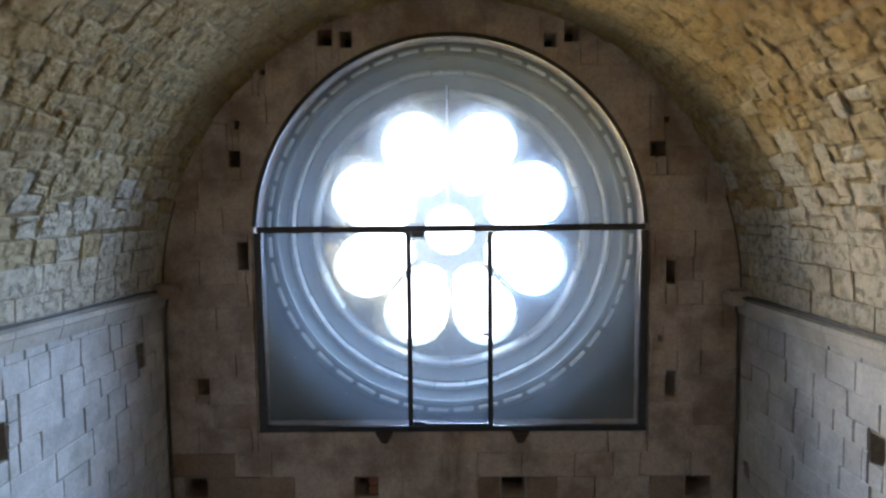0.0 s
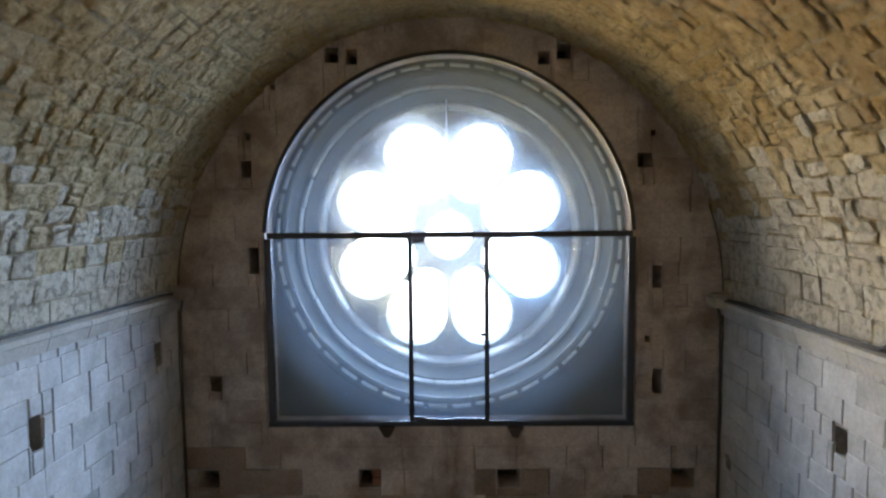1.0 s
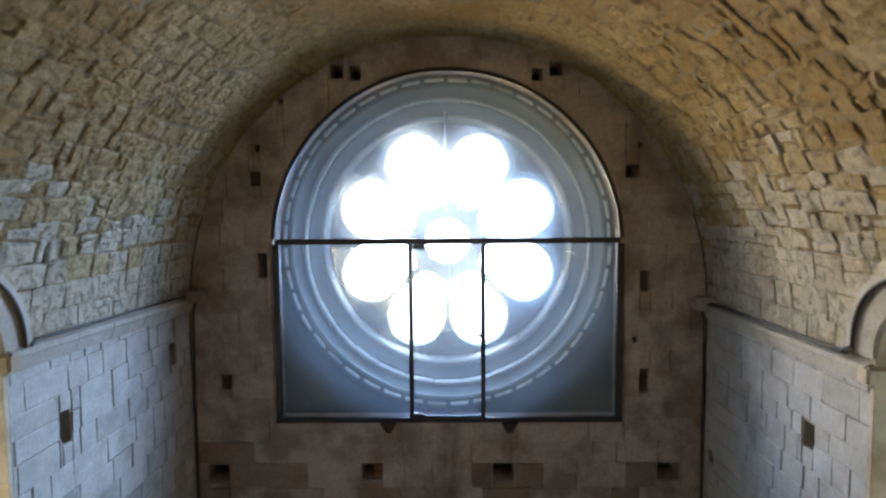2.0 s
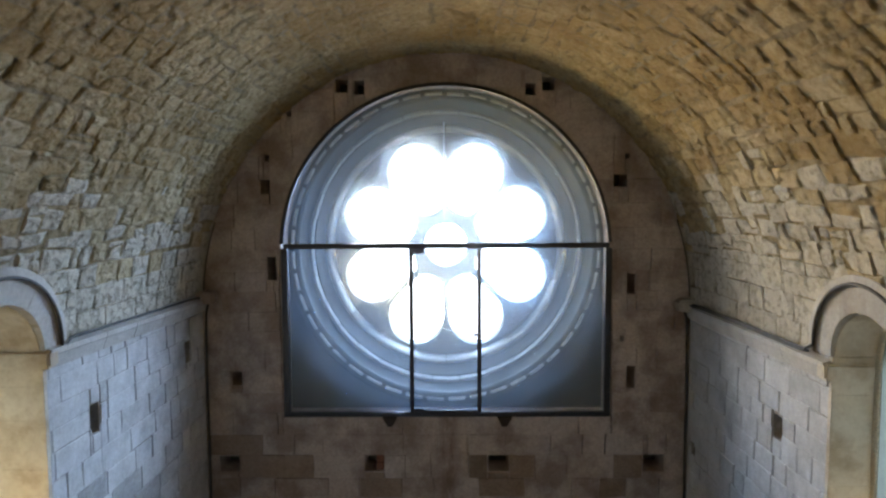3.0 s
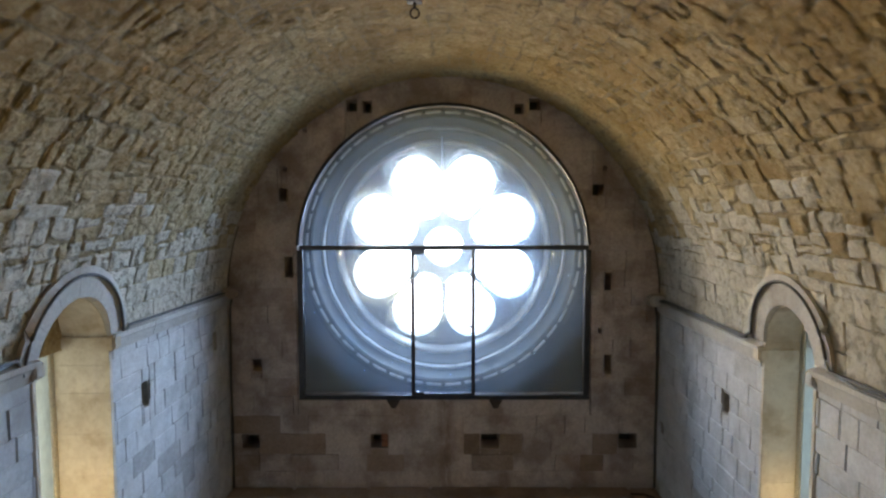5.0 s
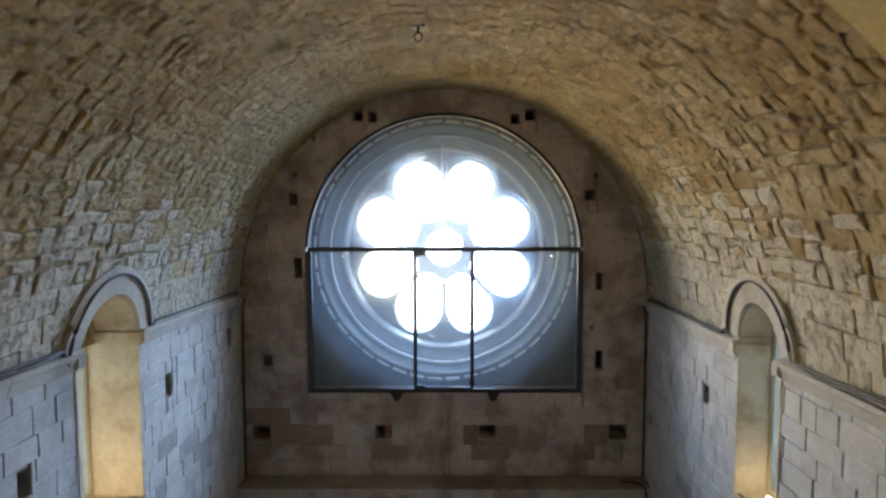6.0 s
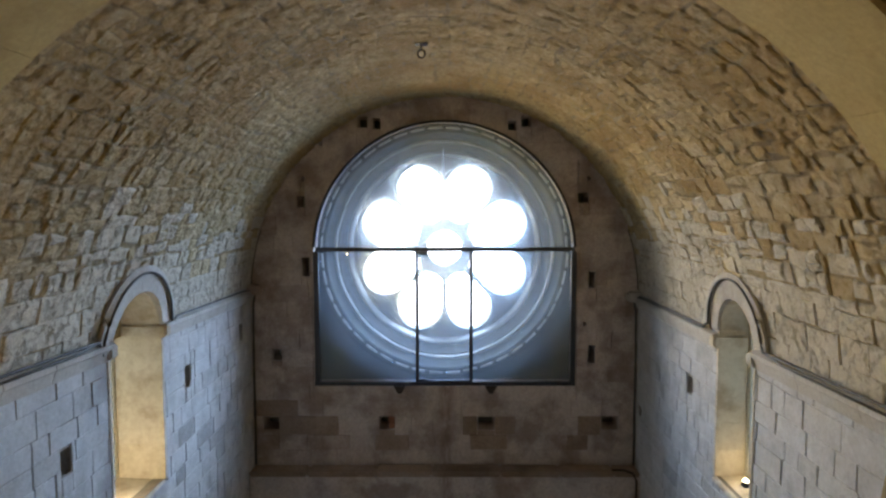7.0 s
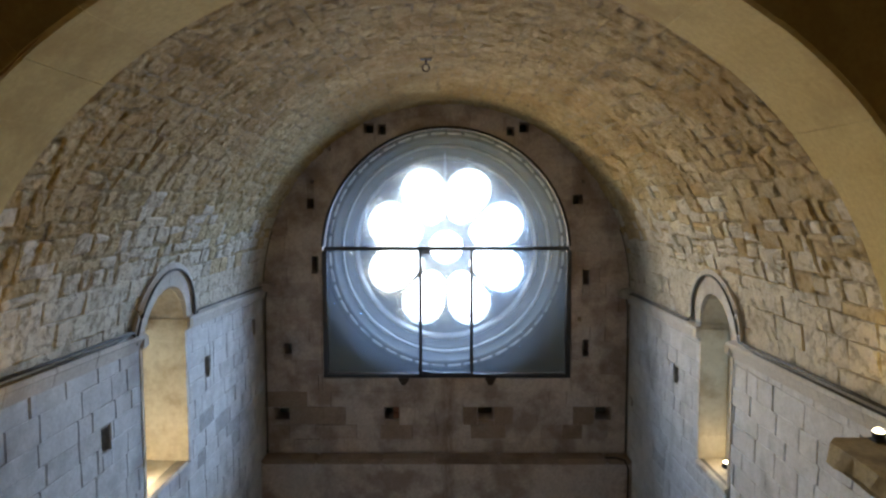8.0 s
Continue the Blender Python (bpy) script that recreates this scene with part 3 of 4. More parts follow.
for sx in (-1, 1):
    pier = thing("pier", "engaged stone pier carrying the transverse arch", "pier", "structure", "piers of the arch")
    z = 0.0
    while z < 5.2:
        h = min(rng.uniform(0.28, 0.36), 5.2 - z)
        box("stone", sx * 3.05, sx * 3.32, RIB_NEAR + 0.01 + sx * 0.23, BAY + sx * 0.23, z + 0.003, z + h - 0.003, M_RIB, pier, 0.012)
        z += h
    box("rib_foot", sx * RIB_R, sx * 3.32, RIB_NEAR + sx * 0.23, BAY + sx * 0.23, 5.382, SPRING, M_RIB, pier, 0.01)
    bm = bmesh.new()
    prof = [(2.63, 5.38), (2.63, 5.25), (2.68, 5.20), (2.82, 5.12), (2.95, 5.02), (3.04, 4.98), (3.32, 4.98), (3.32, 5.38)]
    y0, y1 = RIB_NEAR - 0.12 - (0.46 if sx < 0 else 0), -1.63 - (0.46 if sx < 0 else 0)
    rows = []
    for i in range(15):
        y = y0 + (y1 - y0) * i / 14
        end = 0.14 if i in (0, 14) else 0.0
        row = []
        for x, zz in prof:
            out = (3.32 - x) * (1 - end) * (0.55 if sx < 0 else 1.0)
            chip = 0.045 * noise.noise((y * 5, zz * 9, x * 7 + sx)) if x < 3.2 else 0.0
            row.append(bm.verts.new((sx * (3.32 - out + chip), y + chip * 0.6, zz + (chip * 0.35 if zz < 5.3 else -abs(chip) * 0.25))))
        rows.append(row)
    for p, q in zip(rows, rows[1:]):
        for j in range(len(prof)):
            bm.faces.new((p[j], p[(j + 1) % len(prof)], q[(j + 1) % len(prof)], q[j]))
    bm.faces.new(rows[0])
    bm.faces.new(list(reversed(rows[-1])))
    bmesh.ops.recalc_face_normals(bm, faces=bm.faces)
    link("capital", bm, M_CAPITAL, pier, "chipped moulded capital slab")


# ---- string courses and cables along the side walls ----
def string_profile():
    return [(0.0, -0.17), (0.035, -0.17), (0.05, -0.12), (0.07, -0.06), (0.082, -0.045), (0.082, 0.0), (0.0, 0.03)]


LEAN = {-1: 0.13, 1: 0.10}   # the window arches lean in with the vault
STRING_Z = {-1: 5.52, 1: 5.39}


def string_z(sx, y):
    """The string courses climb a little away from the window wall."""
    return STRING_Z[sx] + (0.027 if sx < 0 else 0.010) * (4.4 - y)


for sx in (-1, 1):
    wc, ws = WINDOWS[sx]
    st = thing("string_course", "moulded pale stone string course along the wall", "moulding", "structure")
    for y0, y1 in ((BAY, wc - WIN_R[sx]), (wc + WIN_R[sx], FAR)):
        y = y0
        while y < y1 - 0.02:
            e = min(y + rng.uniform(0.5, 0.9), y1)
            if y1 - e < 0.2:
                e = y1
            bm = bmesh.new()
            rows = [[bm.verts.new((sx * (HALF + 0.02 - d * (1 if d == 0 else k) - 0.02 * (d > 0)), yy, string_z(sx, yy) + zz)) for d, zz in string_profile()]
                    for yy, k in ((y + 0.003, 0.95), (y + 0.02, 1.0), (e - 0.02, 1.0), (e - 0.003, 0.95))]
            for p, q in zip(rows, rows[1:]):
                for j in range(7):
                    bm.faces.new((p[j], p[(j + 1) % 7], q[(j + 1) % 7], q[j]))
            bm.faces.new(rows[0])
            bm.faces.new(list(reversed(rows[-1])))
            bmesh.ops.recalc_face_normals(bm, faces=bm.faces)
            link("moulding_piece", bm, M_TRIM, st)
            y = e
    # voussoirs of the window arch, flush with the wall
    arch = thing("window_arch", "pale stone round arch over the side window", "arch", "structure", "side window arches")
    cuts = sorted([0, 180] + [180 * (i + rng.uniform(-0.25, 0.25)) / 6 for i in range(1, 6)])
    for a0, a1 in zip(cuts, cuts[1:]):
        pts = arc_pts(wc, ws, WIN_R[sx], a0 + 0.5, a1 - 0.5, 8) + list(reversed(arc_pts(wc, ws, WIN_OUT[sx], a0 + 0.4, a1 - 0.4, 8)))
        ob = plate("voussoir", pts, [], 0.47, leaning(sx * (HALF - 0.022), sx, LEAN[sx], ws), M_TRIM, arch, bevel=0.006)
    # hood line over the arch: a thin weathered roll with the cable laid on it
    bm = bmesh.new()
    hood = [(sx * (HALF - 0.02 - LEAN[sx] * (b - ws)), a, b) for a, b in arc_pts(wc, ws, WIN_OUT[sx] + 0.02, 0, 180, 36)]
    sweep(bm, hood, [(-0.02, -0.03), (0.02, -0.03), (0.02, 0.04), (-0.01, 0.05)])
    link("hood_mould", bm, M_TRIM, arch)
    cz = STRING_Z[sx] + 0.055

    def lifted(pts):
        return [(x, y, z + string_z(sx, y) - STRING_Z[sx]) for x, y, z in pts]
    hoodline = [(sx * (HALF - 0.045 - LEAN[sx] * (b - ws)), a, b) for a, b in arc_pts(wc, ws + 0.01, WIN_OUT[sx] - 0.02, 4, 176, 40)]
    line = [(sx * (HALF - 0.06), FAR - 0.10, cz - 0.02), (sx * (HALF - 0.055), FAR - 0.6, cz)]
    line = lifted(line + [(sx * (HALF - 0.06), wc + WIN_OUT[sx] + 0.45, cz - 0.005), (sx * (HALF - 0.07), wc + WIN_OUT[sx] + 0.08, cz)]) + hoodline
    line += lifted([(sx * (HALF - 0.07), wc - WIN_OUT[sx] - 0.06, cz), (sx * (HALF - 0.055), wc - WIN_OUT[sx] - 0.5, cz), (sx * (HALF - 0.06), -0.7, cz + 0.004), (sx * (HALF - 0.05), BAY + 0.02, cz)])
    run = thing("wall_cable", "dark grey cable laid along the string course", "cable", group="wall cables")
    tube("cable", line, 0.0145, M_CABLE, run)
    if sx > 0:
        tube("cable", [(x - 0.035, y, z - 0.012) for x, y, z in line[:4]] + [(line[3][0] - 0.02, line[3][1] - 0.1, line[3][2])], 0.012, M_CABLE, run)
    tube("cable", lifted([(sx * (HALF - 0.055), wc - WIN_OUT[sx] - 0.1, cz - 0.012), (sx * (HALF - 0.1), wc - WIN_OUT[sx] - 0.5, cz - 0.028), (sx * (HALF - 0.1), BAY + 0.02, cz - 0.03)]), 0.012, M_CABLE, run)
    # conduit in the corner, down from the string course
    drop = thing("corner_conduit", "dark thin conduit running down the corner, crack line above", "conduit", group="corner conduits")
    tube("conduit", [(sx * (HALF - 0.05), FAR - 0.10, cz - 0.02), (sx * (HALF - 0.10), FAR - 0.07, cz - 0.12), (sx * (HALF - 0.055), FAR - 0.045, cz - 0.3),
                     (sx * (HALF - 0.04), FAR - 0.04, 4.2), (sx * (HALF - 0.045), FAR - 0.04, 3.3), (sx * (HALF - 0.04), FAR - 0.04, 2.47)], 0.016, M_CABLE, drop)
    bm = bmesh.new()
    add_box(bm, -0.13, 0.13, -0.12, 0.12, -0.08, 0.08, 0.03)
    bmesh.ops.subdivide_edges(bm, edges=bm.edges, cuts=2, use_grid_fill=True)
    for v in bm.verts:
        v.co += 0.02 * noise.noise_vector(v.co * 11 + Vector((sx, 0, 0)))
    bmesh.ops.transform(bm, matrix=pose(sx * (HALF - 0.10), FAR - 0.13, cz - 0.04), verts=bm.verts)
    link("junction_block", bm, M_TRIM if sx > 0 else M_FAR, drop, "stone corner block")
    # thin dark tube standing in for the crack between vault and window wall
    tube("conduit", [(sx * (HALF - 0.02) * math.cos(a), FAR - 0.02, SPRING + (HALF - 0.02) * math.sin(a)) for a in (0.02, 0.1, 0.18, 0.26, 0.34)], 0.008, M_CABLE, drop)
    # the side window: stone reveal, frame, panes and sill
    win = thing("window_%d" % (1 if sx < 0 else 2), "narrow round-arched window with pale frame and frosted glass", "window", "structure")
    gx = sx * (HALF + DEPTH[sx])
    outer = arched(wc, WIN_R[sx], SILL[sx], ws)
    inner = arched(wc, WIN_R[sx] - 0.055, SILL[sx] + 0.06, ws)
    plate("window_frame", outer, [inner], 0.06, facing_x(gx, sx), M_ALU, win, bevel=0.012)
    g = plate("pane", arched(wc, WIN_R[sx] - 0.05, SILL[sx] + 0.05, ws), [], 0.012, facing_x(gx + sx * 0.022, sx), M_FROST, win)
    g.visible_shadow = False
    bm = bmesh.new()
    add_box(bm, -DEPTH[sx] / 2 - 0.04, DEPTH[sx] / 2, -WIN_R[sx], WIN_R[sx], -0.06, 0.0, 0.012)
    for v in bm.verts:
        if v.co.x * sx < 0:
            v.co.z -= 0.02
    bmesh.ops.transform(bm, matrix=pose(sx * (HALF + DEPTH[sx] / 2), wc, SILL[sx] + 0.015), verts=bm.verts)
    link("window_sill", bm, M_JAMB, win, "sloping pale stone sill")
    # jamb stones line the opening
    z = SILL[sx]
    while z < ws - 0.02:
        h = min(rng.uniform(0.26, 0.5), ws - z)
        for s in (-1, 1):
            y = wc + s * WIN_R[sx]
            box("jamb_stone", sx * (HALF - 0.012), sx * (HALF + DEPTH[sx] - 0.005), y - s * 0.018, y + s * 0.03, z + 0.0005, z + h - 0.0005, M_JAMB, win, 0.003)
        z += h
    # impost slabs at the springing
    for s in (-1, 1):
        y = wc + s * WIN_R[sx]
        box("impost", sx * (HALF - 0.085), sx * (HALF + (0.05 if s < 0 else DEPTH[sx] - 0.01)), y - s * 0.045, y + s * 0.10, string_z(sx, y) - 0.15, string_z(sx, y) - 0.005, M_TRIM if s < 0 else M_JAMB, win, 0.02)
    bm = bmesh.new()
    for i in range(24):
        a, b = math.pi * i / 24, math.pi * (i + 1) / 24
        q = [bm.verts.new((sx * x, wc + (WIN_R[sx] - 0.015) * math.cos(t), ws + (WIN_R[sx] - 0.015) * math.sin(t))) for x, t in ((HALF, a), (HALF, b), (HALF + DEPTH[sx], b), (HALF + DEPTH[sx], a))]
        q2 = [bm.verts.new((sx * x, wc + (WIN_R[sx] + 0.03) * math.cos(t), ws + (WIN_R[sx] + 0.03) * math.sin(t))) for x, t in ((HALF, a), (HALF, b), (HALF + DEPTH[sx], b), (HALF + DEPTH[sx], a))]
        bm.faces.new(q), bm.faces.new(q2)
        for j in range(4):
            bm.faces.new((q[j], q[(j + 1) % 4], q2[(j + 1) % 4], q2[j]))
    bmesh.ops.remove_doubles(bm, verts=bm.verts, dist=0.0005)
    bmesh.ops.recalc_face_normals(bm, faces=bm.faces)
    link("soffit", bm, M_JAMB, win, "pale arched soffit")


def spotlight(m):
    """A small warm uplight: a base, a bracket and a drum with a bright lens."""
    th = thing("uplight", "small round warm uplight, switched on", "spotlight", group="warm uplights")
    bm = bmesh.new()
    add_box(bm, -0.045, 0.045, -0.045, 0.045, 0.0, 0.015, 0.004)
    part("base_plate", bm, M_STEEL, th)
    bm = bmesh.new()
    bmesh.ops.create_cone(bm, cap_ends=True, segments=20, radius1=0.035, radius2=0.045, depth=0.05, matrix=pose(0, 0, 0.04))
    part("drum", bm, M_STEEL, th)
    bm = bmesh.new()
    bmesh.ops.create_uvsphere(bm, u_segments=16, v_segments=8, radius=0.036, matrix=pose(0, 0, 0.064) @ Matrix.Diagonal((1, 1, 0.75, 1)))
    part("lens", bm, M_LENS, th, "glowing warm lens")
    th.matrix_world = m
    return th


up = spotlight(pose(2.985, -1.70, 5.382))
for sx in (-1, 1):
    wc, ws = WINDOWS[sx]
    if sx < 0:
        copy_thing(up, pose(-3.13, -2.25, 5.382))
    copy_thing(up, pose(sx * 3.52, wc - (-0.12 if sx > 0 else 0.2), SILL[sx] + 0.012))

# ---- the rose window: stepped rings in the thickness of the wall ----
rose = thing("rose_window", "round rose window of eight stone petals in stepped rings", "window", "structure")
FACE = FAR + 0.44
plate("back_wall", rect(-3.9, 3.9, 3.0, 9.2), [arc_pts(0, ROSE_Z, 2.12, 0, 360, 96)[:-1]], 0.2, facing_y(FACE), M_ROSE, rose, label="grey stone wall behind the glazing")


def ring(name, profile, material, segs, gap=0.0, label=""):
    """A ring of stones about the middle of the rose; profile in radius and depth."""
    for s in range(segs):
        bm = bmesh.new()
        n = max(2, 96 // segs)
        rows = []
        off = rng.uniform(-0.006, 0.006) if gap else 0
        for i in range(n + 1):
            a = 2 * math.pi * (s + gap + (1 - 2 * gap) * i / n) / segs
            rows.append([bm.verts.new(((r + off) * math.cos(a), y, ROSE_Z + (r + off) * math.sin(a))) for r, y in profile])
        k = len(profile)
        for p, q in zip(rows, rows[1:]):
            for j in range(k):
                bm.faces.new((p[j], p[(j + 1) % k], q[(j + 1) % k], q[j]))
        bm.faces.new(rows[0])
        bm.faces.new(list(reversed(rows[-1])))
        bmesh.ops.recalc_face_normals(bm, faces=bm.faces)
        link(name, bm, material, rose, label)


D = FACE
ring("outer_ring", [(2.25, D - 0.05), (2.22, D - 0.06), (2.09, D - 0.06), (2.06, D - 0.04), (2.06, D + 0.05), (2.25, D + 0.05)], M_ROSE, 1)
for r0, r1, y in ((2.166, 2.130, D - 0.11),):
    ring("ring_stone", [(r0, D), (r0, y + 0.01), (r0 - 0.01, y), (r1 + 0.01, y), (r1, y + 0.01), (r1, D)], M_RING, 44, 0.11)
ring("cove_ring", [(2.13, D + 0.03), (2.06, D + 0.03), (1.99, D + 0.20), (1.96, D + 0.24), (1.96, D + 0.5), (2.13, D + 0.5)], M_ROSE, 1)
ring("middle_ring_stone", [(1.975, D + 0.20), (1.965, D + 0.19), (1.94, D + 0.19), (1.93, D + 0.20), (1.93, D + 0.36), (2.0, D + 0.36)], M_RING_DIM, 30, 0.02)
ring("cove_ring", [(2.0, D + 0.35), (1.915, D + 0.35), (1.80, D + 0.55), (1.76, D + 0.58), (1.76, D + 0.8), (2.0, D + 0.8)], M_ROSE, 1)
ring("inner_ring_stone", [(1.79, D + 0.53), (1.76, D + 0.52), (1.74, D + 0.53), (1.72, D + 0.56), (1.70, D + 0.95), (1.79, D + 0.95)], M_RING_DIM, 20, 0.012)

# tracery plate: eight petals round an oculus
PET_OUT, MULL = 1.655, 0.024
sn = math.sin(math.pi / 8)
r_c = (PET_OUT + MULL) / (1 + sn)
rho = r_c * sn - MULL
petals = []
for i in range(8):
    mid = math.pi / 8 + i * math.pi / 4
    pts = []
    a_lim = math.pi / 2 + math.pi / 8
    for k in range(25):
        t = -a_lim + 2 * a_lim * k / 24
        pts.append((r_c + rho * math.cos(t), rho * math.sin(t)))
    r_in = 0.52
    w_in = max(r_in * math.tan(math.pi / 8) - MULL / math.cos(math.pi / 8), 0.02)
    pts += [(r_in + 0.06, w_in + 0.012), (r_in + 0.01, w_in * 0.7), (r_in - 0.015, 0.0), (r_in + 0.01, -w_in * 0.7), (r_in + 0.06, -w_in - 0.012)]
    petals.append([(x * math.cos(mid) - y * math.sin(mid), ROSE_Z + x * math.sin(mid) + y * math.cos(mid)) for x, y in pts])
oculus = arc_pts(0, ROSE_Z, 0.345, 0, 360, 48)[:-1]
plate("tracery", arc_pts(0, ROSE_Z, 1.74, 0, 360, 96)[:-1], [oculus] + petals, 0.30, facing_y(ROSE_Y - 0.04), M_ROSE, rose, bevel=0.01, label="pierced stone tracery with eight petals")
for petal in petals:
    cx, cz = sum(p[0] for p in petal) / len(petal), sum(p[1] for p in petal) / len(petal)
    g = plate("pane", [(cx + (x - cx) * 1.03, cz + (z - cz) * 1.03) for x, z in petal], [], 0.008, facing_y(ROSE_Y + 0.10), M_CLEAR, rose)
    g.visible_shadow = False
g = plate("pane", arc_pts(0, ROSE_Z, 0.39, 0, 360, 40)[:-1], [], 0.008, facing_y(ROSE_Y + 0.10), M_CLEAR, rose)
g.visible_shadow = False
tube("wire", [(-0.02, FAR + 0.9, ROSE_Z + 1.82), (-0.02, FAR + 0.9, ROSE_Z + 0.28)], 0.009, M_WIRE, rose, "thin bright hanging wire")
# outer wall round the rose, so that daylight comes in by the openings alone
plate("outer_wall", rect(-3.9, 3.9, 0.0, 9.4), [arc_pts(0, ROSE_Z, 1.74, 0, 360, 64)[:-1]], 0.3, facing_y(ROSE_Y - 0.06), M_ROSE, rose)

# ---- the glazed steel screen in front of the rose ----
screen = thing("glazed_screen", "dark steel framed glass screen with a middle door", "glazing", "structure")
SY = FAR + 0.0


def bar(name, x0, x1, z0, z1, d=0.06, parent=screen, label="", y=SY, bevel=0.006):
    return box(name, x0, x1, y - 0.015, y - 0.015 + d, z0, z1, M_STEEL, parent, bevel, label)


bar("sill_bar", -2.225, 2.245, 3.852, 3.915)
bar("transom", -2.185, 2.205, 6.165, 6.235)
bar("side_post", -2.22, -2.135, 3.917, 6.163)
bar("side_post", 2.155, 2.24, 3.917, 6.163)
ring_out = arc_pts(0, FRAME_Z, 2.235, 2.8, 177.2, 64)
ring_in = list(reversed(arc_pts(0, FRAME_Z, 2.19, 2.8, 177.2, 64)))
plate("arched_bar", ring_out + ring_in, [], 0.06, facing_y(SY - 0.015), M_STEEL, screen)
door = bar("door", -0.49, -0.435, 3.917, 6.163, 0.05, screen, "dark steel door frame")
bar("door_stile", 0.43, 0.485, 3.917, 6.163, 0.05, door)
bar("door_rail", -0.433, 0.428, 3.919, 3.945, 0.05, door)
bar("door_closer", -0.43, -0.28, 6.10, 6.163, 0.07, door, y=SY - 0.03)
bar("hinge", -0.43, -0.30, 3.947, 3.98, 0.06, door, y=SY - 0.03)
bar("door_handle", 0.37, 0.46, 4.98, 5.01, 0.05, door, y=SY - 0.05)
for nm, pts in (("pane", rect(-2.133, -0.495, 3.92, 6.16)), ("pane", rect(0.49, 2.153, 3.92, 6.16)), ("pane", rect(-0.43, 0.425, 3.947, 6.16)),
                ("pane", arc_pts(0, FRAME_Z, 2.185, 3.0, 177.0, 60))):
    g = plate(nm, pts, [], 0.008, facing_y(SY + 0.012), M_GLASS, screen)
    g.visible_shadow = False
for x in (-0.77, 0.80):
    bm = bmesh.new()
    add_box(bm, -0.10, 0.10, -0.05, 0.0, -0.13, 0.0, 0.004)
    for v in bm.verts:
        # a gusset, narrowing downwards
        v.co.x *= 1.0 if v.co.z > -0.05 else 0.35
        v.co.y *= 1.0 if v.co.z > -0.05 else 0.6
    ob = link("bracket", bm, M_IRON, screen, "dark iron bracket")
    ob.matrix_world = pose(x, FAR, 3.85)

# ---- ledge at the foot of the window wall ----
low = thing("lower_wall_ledge", "projecting lower wall with a stone ledge and pipe", "ledge", "structure")
box("lower_core", -HALF, HALF, FAR - 0.32, FAR + 0.01, 0.0, 2.37, M_FAR, low)
x = -HALF
while x < HALF - 0.05:
    e = min(x + rng.uniform(0.7, 1.2), HALF)
    box("ledge_slab", x + 0.003, e - 0.003, FAR - 0.35, FAR + 0.01, 2.372, 2.46 + rng.uniform(-0.006, 0.006), M_BROWN, low, 0.03)
    x = e
tube("pipe", [(2.82, FAR - 0.30, 2.49), (3.0, FAR - 0.33, 2.50), (3.16, FAR - 0.36, 2.46), (3.2, FAR - 0.43, 2.35), (3.2, FAR - 0.43, 1.0)], 0.02, M_IRON, low)

# hook at the crown of the vault
hook = thing("ceiling_hook", "small rusty iron ring hook hanging from the vault", "hook")
box("plate", -0.30, -0.16, 1.63, 1.77, 8.715, 8.74, M_IRON, hook, 0.004)
tube("shank", [(-0.23, 1.7, 8.76), (-0.23, 1.7, 8.66)], 0.012, M_IRON, hook)
tube("ring", [(-0.23 + 0.04 * math.cos(a * math.pi / 8), 1.7, 8.62 + 0.045 * math.sin(a * math.pi / 8)) for a in range(16)], 0.009, M_IRON, hook, closed=True)

# brick lining in one of the wall holes
lining = thing("hole_lining", "old red brick closing a hole in the wall", "brick")
for i in range(2):
    box("brick", -0.97, -0.87, FAR + 0.06, FAR + 0.3, 3.075 + i * 0.11, 3.175 + i * 0.11, M_BRICK, lining, 0.006)

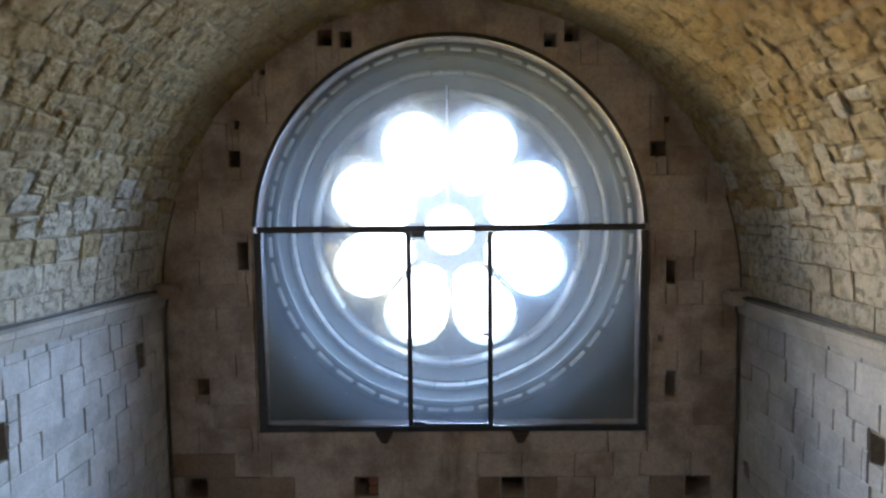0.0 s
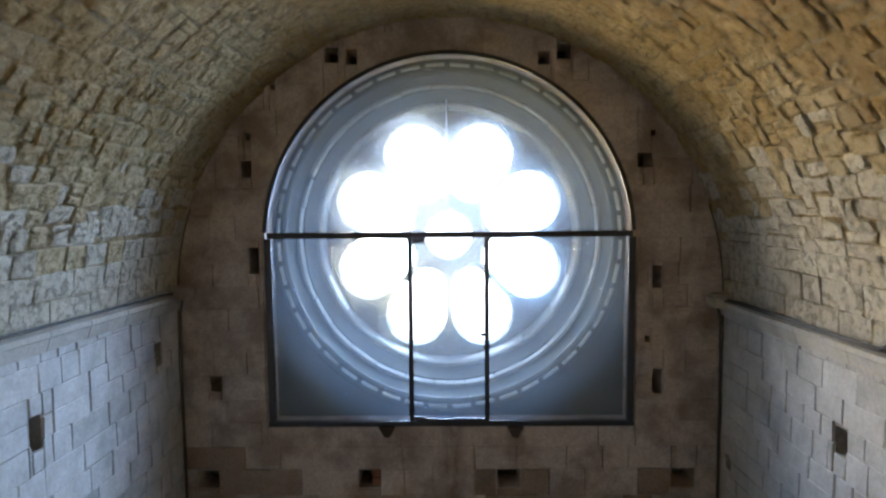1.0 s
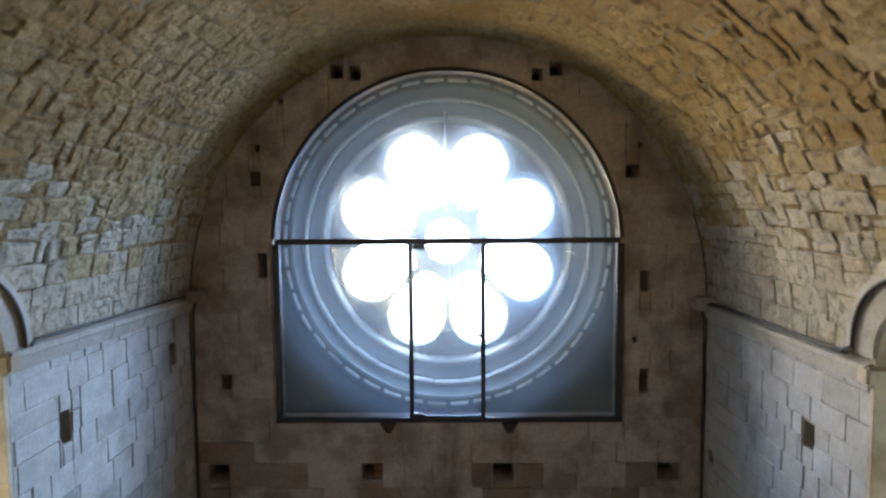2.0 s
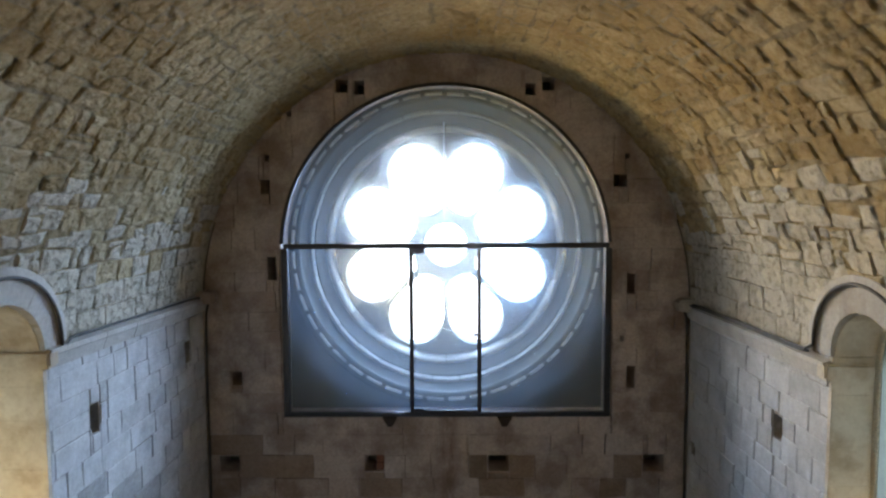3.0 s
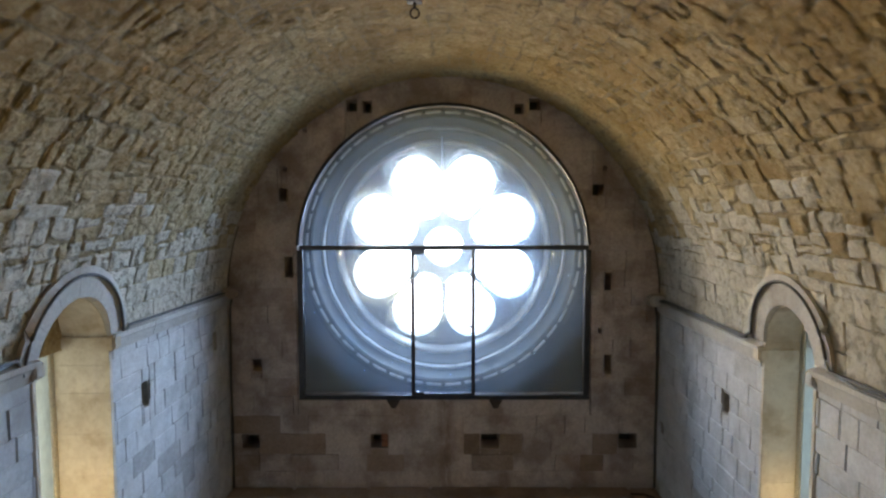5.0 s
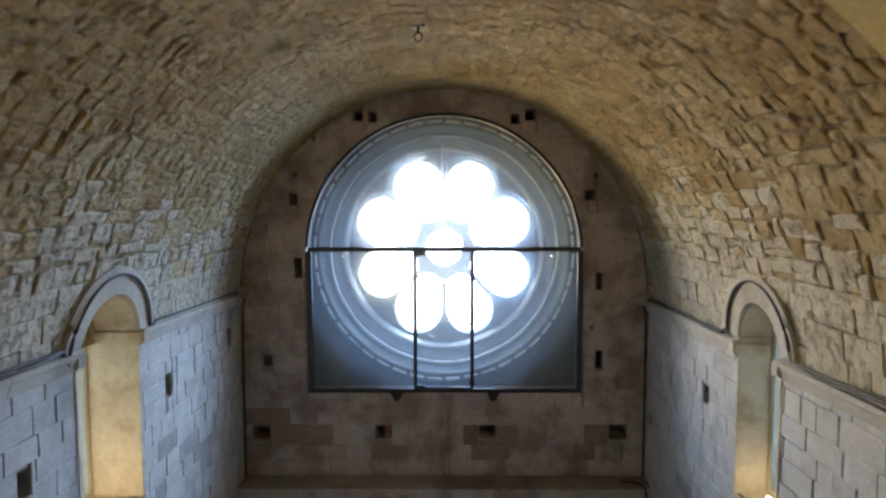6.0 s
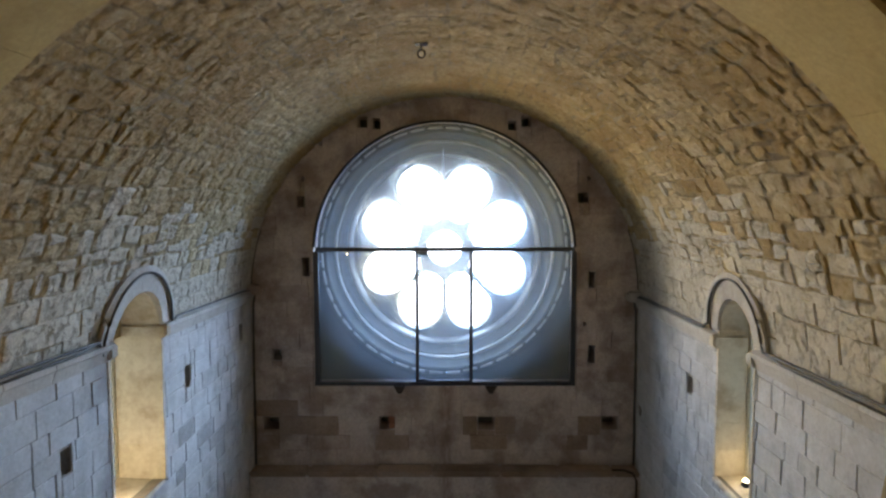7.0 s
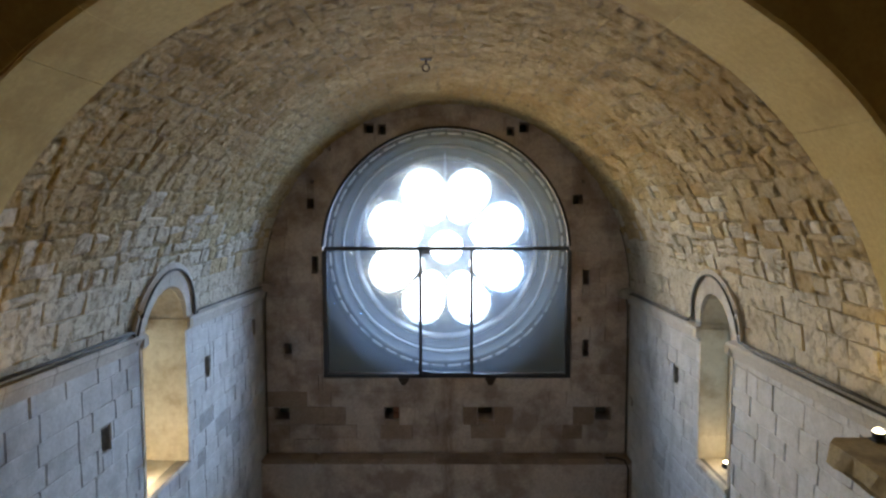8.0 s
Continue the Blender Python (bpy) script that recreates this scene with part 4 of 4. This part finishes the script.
# ---- blocks of the walls ----
for sx in (-1, 1):
    wc, ws = WINDOWS[sx]

    def place(u, v, h, sx=sx):
        return (sx * (HALF - h), u, v)
    blocks = courses(BAY - 0.28, FAR, 0.0, SPRING + (0.0 if sx > 0 else 0.14), (0.18, 0.27), (0.22, 0.60), 0.0, 0.0)
    for h in SIDE_HOLES[sx]:
        blocks = minus(blocks, (h[0] - 0.006, h[1] + 0.006, h[2] - 0.006, h[3] + 0.006))
    blocks = minus(blocks, (wc - WIN_R[sx] - 0.032, wc + WIN_R[sx] + 0.032, SILL[sx] - 0.02, ws + 0.2))
    lay(blocks, place, walls[sx], M_WALL, 290, (1.5, 4.2), other=(M_SOOTY, [(2.9, 3.55, 3.66, 4.0), (2.35, 2.8, 3.95, 4.2), (2.15, 2.6, 3.4, 3.75), (3.3, 4.0, 3.3, 3.6)] if sx < 0 else [(3.6, 4.1, 3.0, 3.3)]))


def far_push(u, v):
    d = math.hypot(u, v - FRAME_Z)
    if v > FRAME_Z - 0.02 and d < 2.24:
        k = 2.24 / max(d, 1e-3)
        return u * k, FRAME_Z + (v - FRAME_Z) * k, 1
    return u, v, 0


blocks = courses(-HALF, HALF, 2.47, 8.8, (0.22, 0.34), (0.28, 0.75), 0.0, 0.0)
blocks = [r for r in blocks if math.hypot(min(abs(r[0]), abs(r[1])) if r[0] * r[1] > 0 else 0, max(r[2] - SPRING, 0)) < HALF]
for h in FAR_HOLES:
    blocks = minus(blocks, (h[0] - 0.005, h[1] + 0.005, h[2] - 0.005, h[3] + 0.005))
blocks = minus(blocks, (-2.24, 2.252, 3.846, FRAME_Z + 0.02))
lay(blocks, lambda u, v, h: (u, FAR - h, v), far_wall, M_FAR, 295, (0, 5.0), rough=0.004, proud=0.004, tilt=0.004, push=far_push, crack=0.006, lap=0.0015, open_bed=0.10,
    other=(M_BROWN, [(-2.86, -1.9, 3.0, 3.35), (0.86, 1.35, 2.95, 3.4), (0.2, 0.58, 3.0, 3.35), (0.5, 1.2, 2.7, 3.05), (2.05, 2.5, 2.6, 3.3), (-1.4, -0.7, 2.8, 3.06), (-3.2, -2.6, 3.4, 3.75)]))
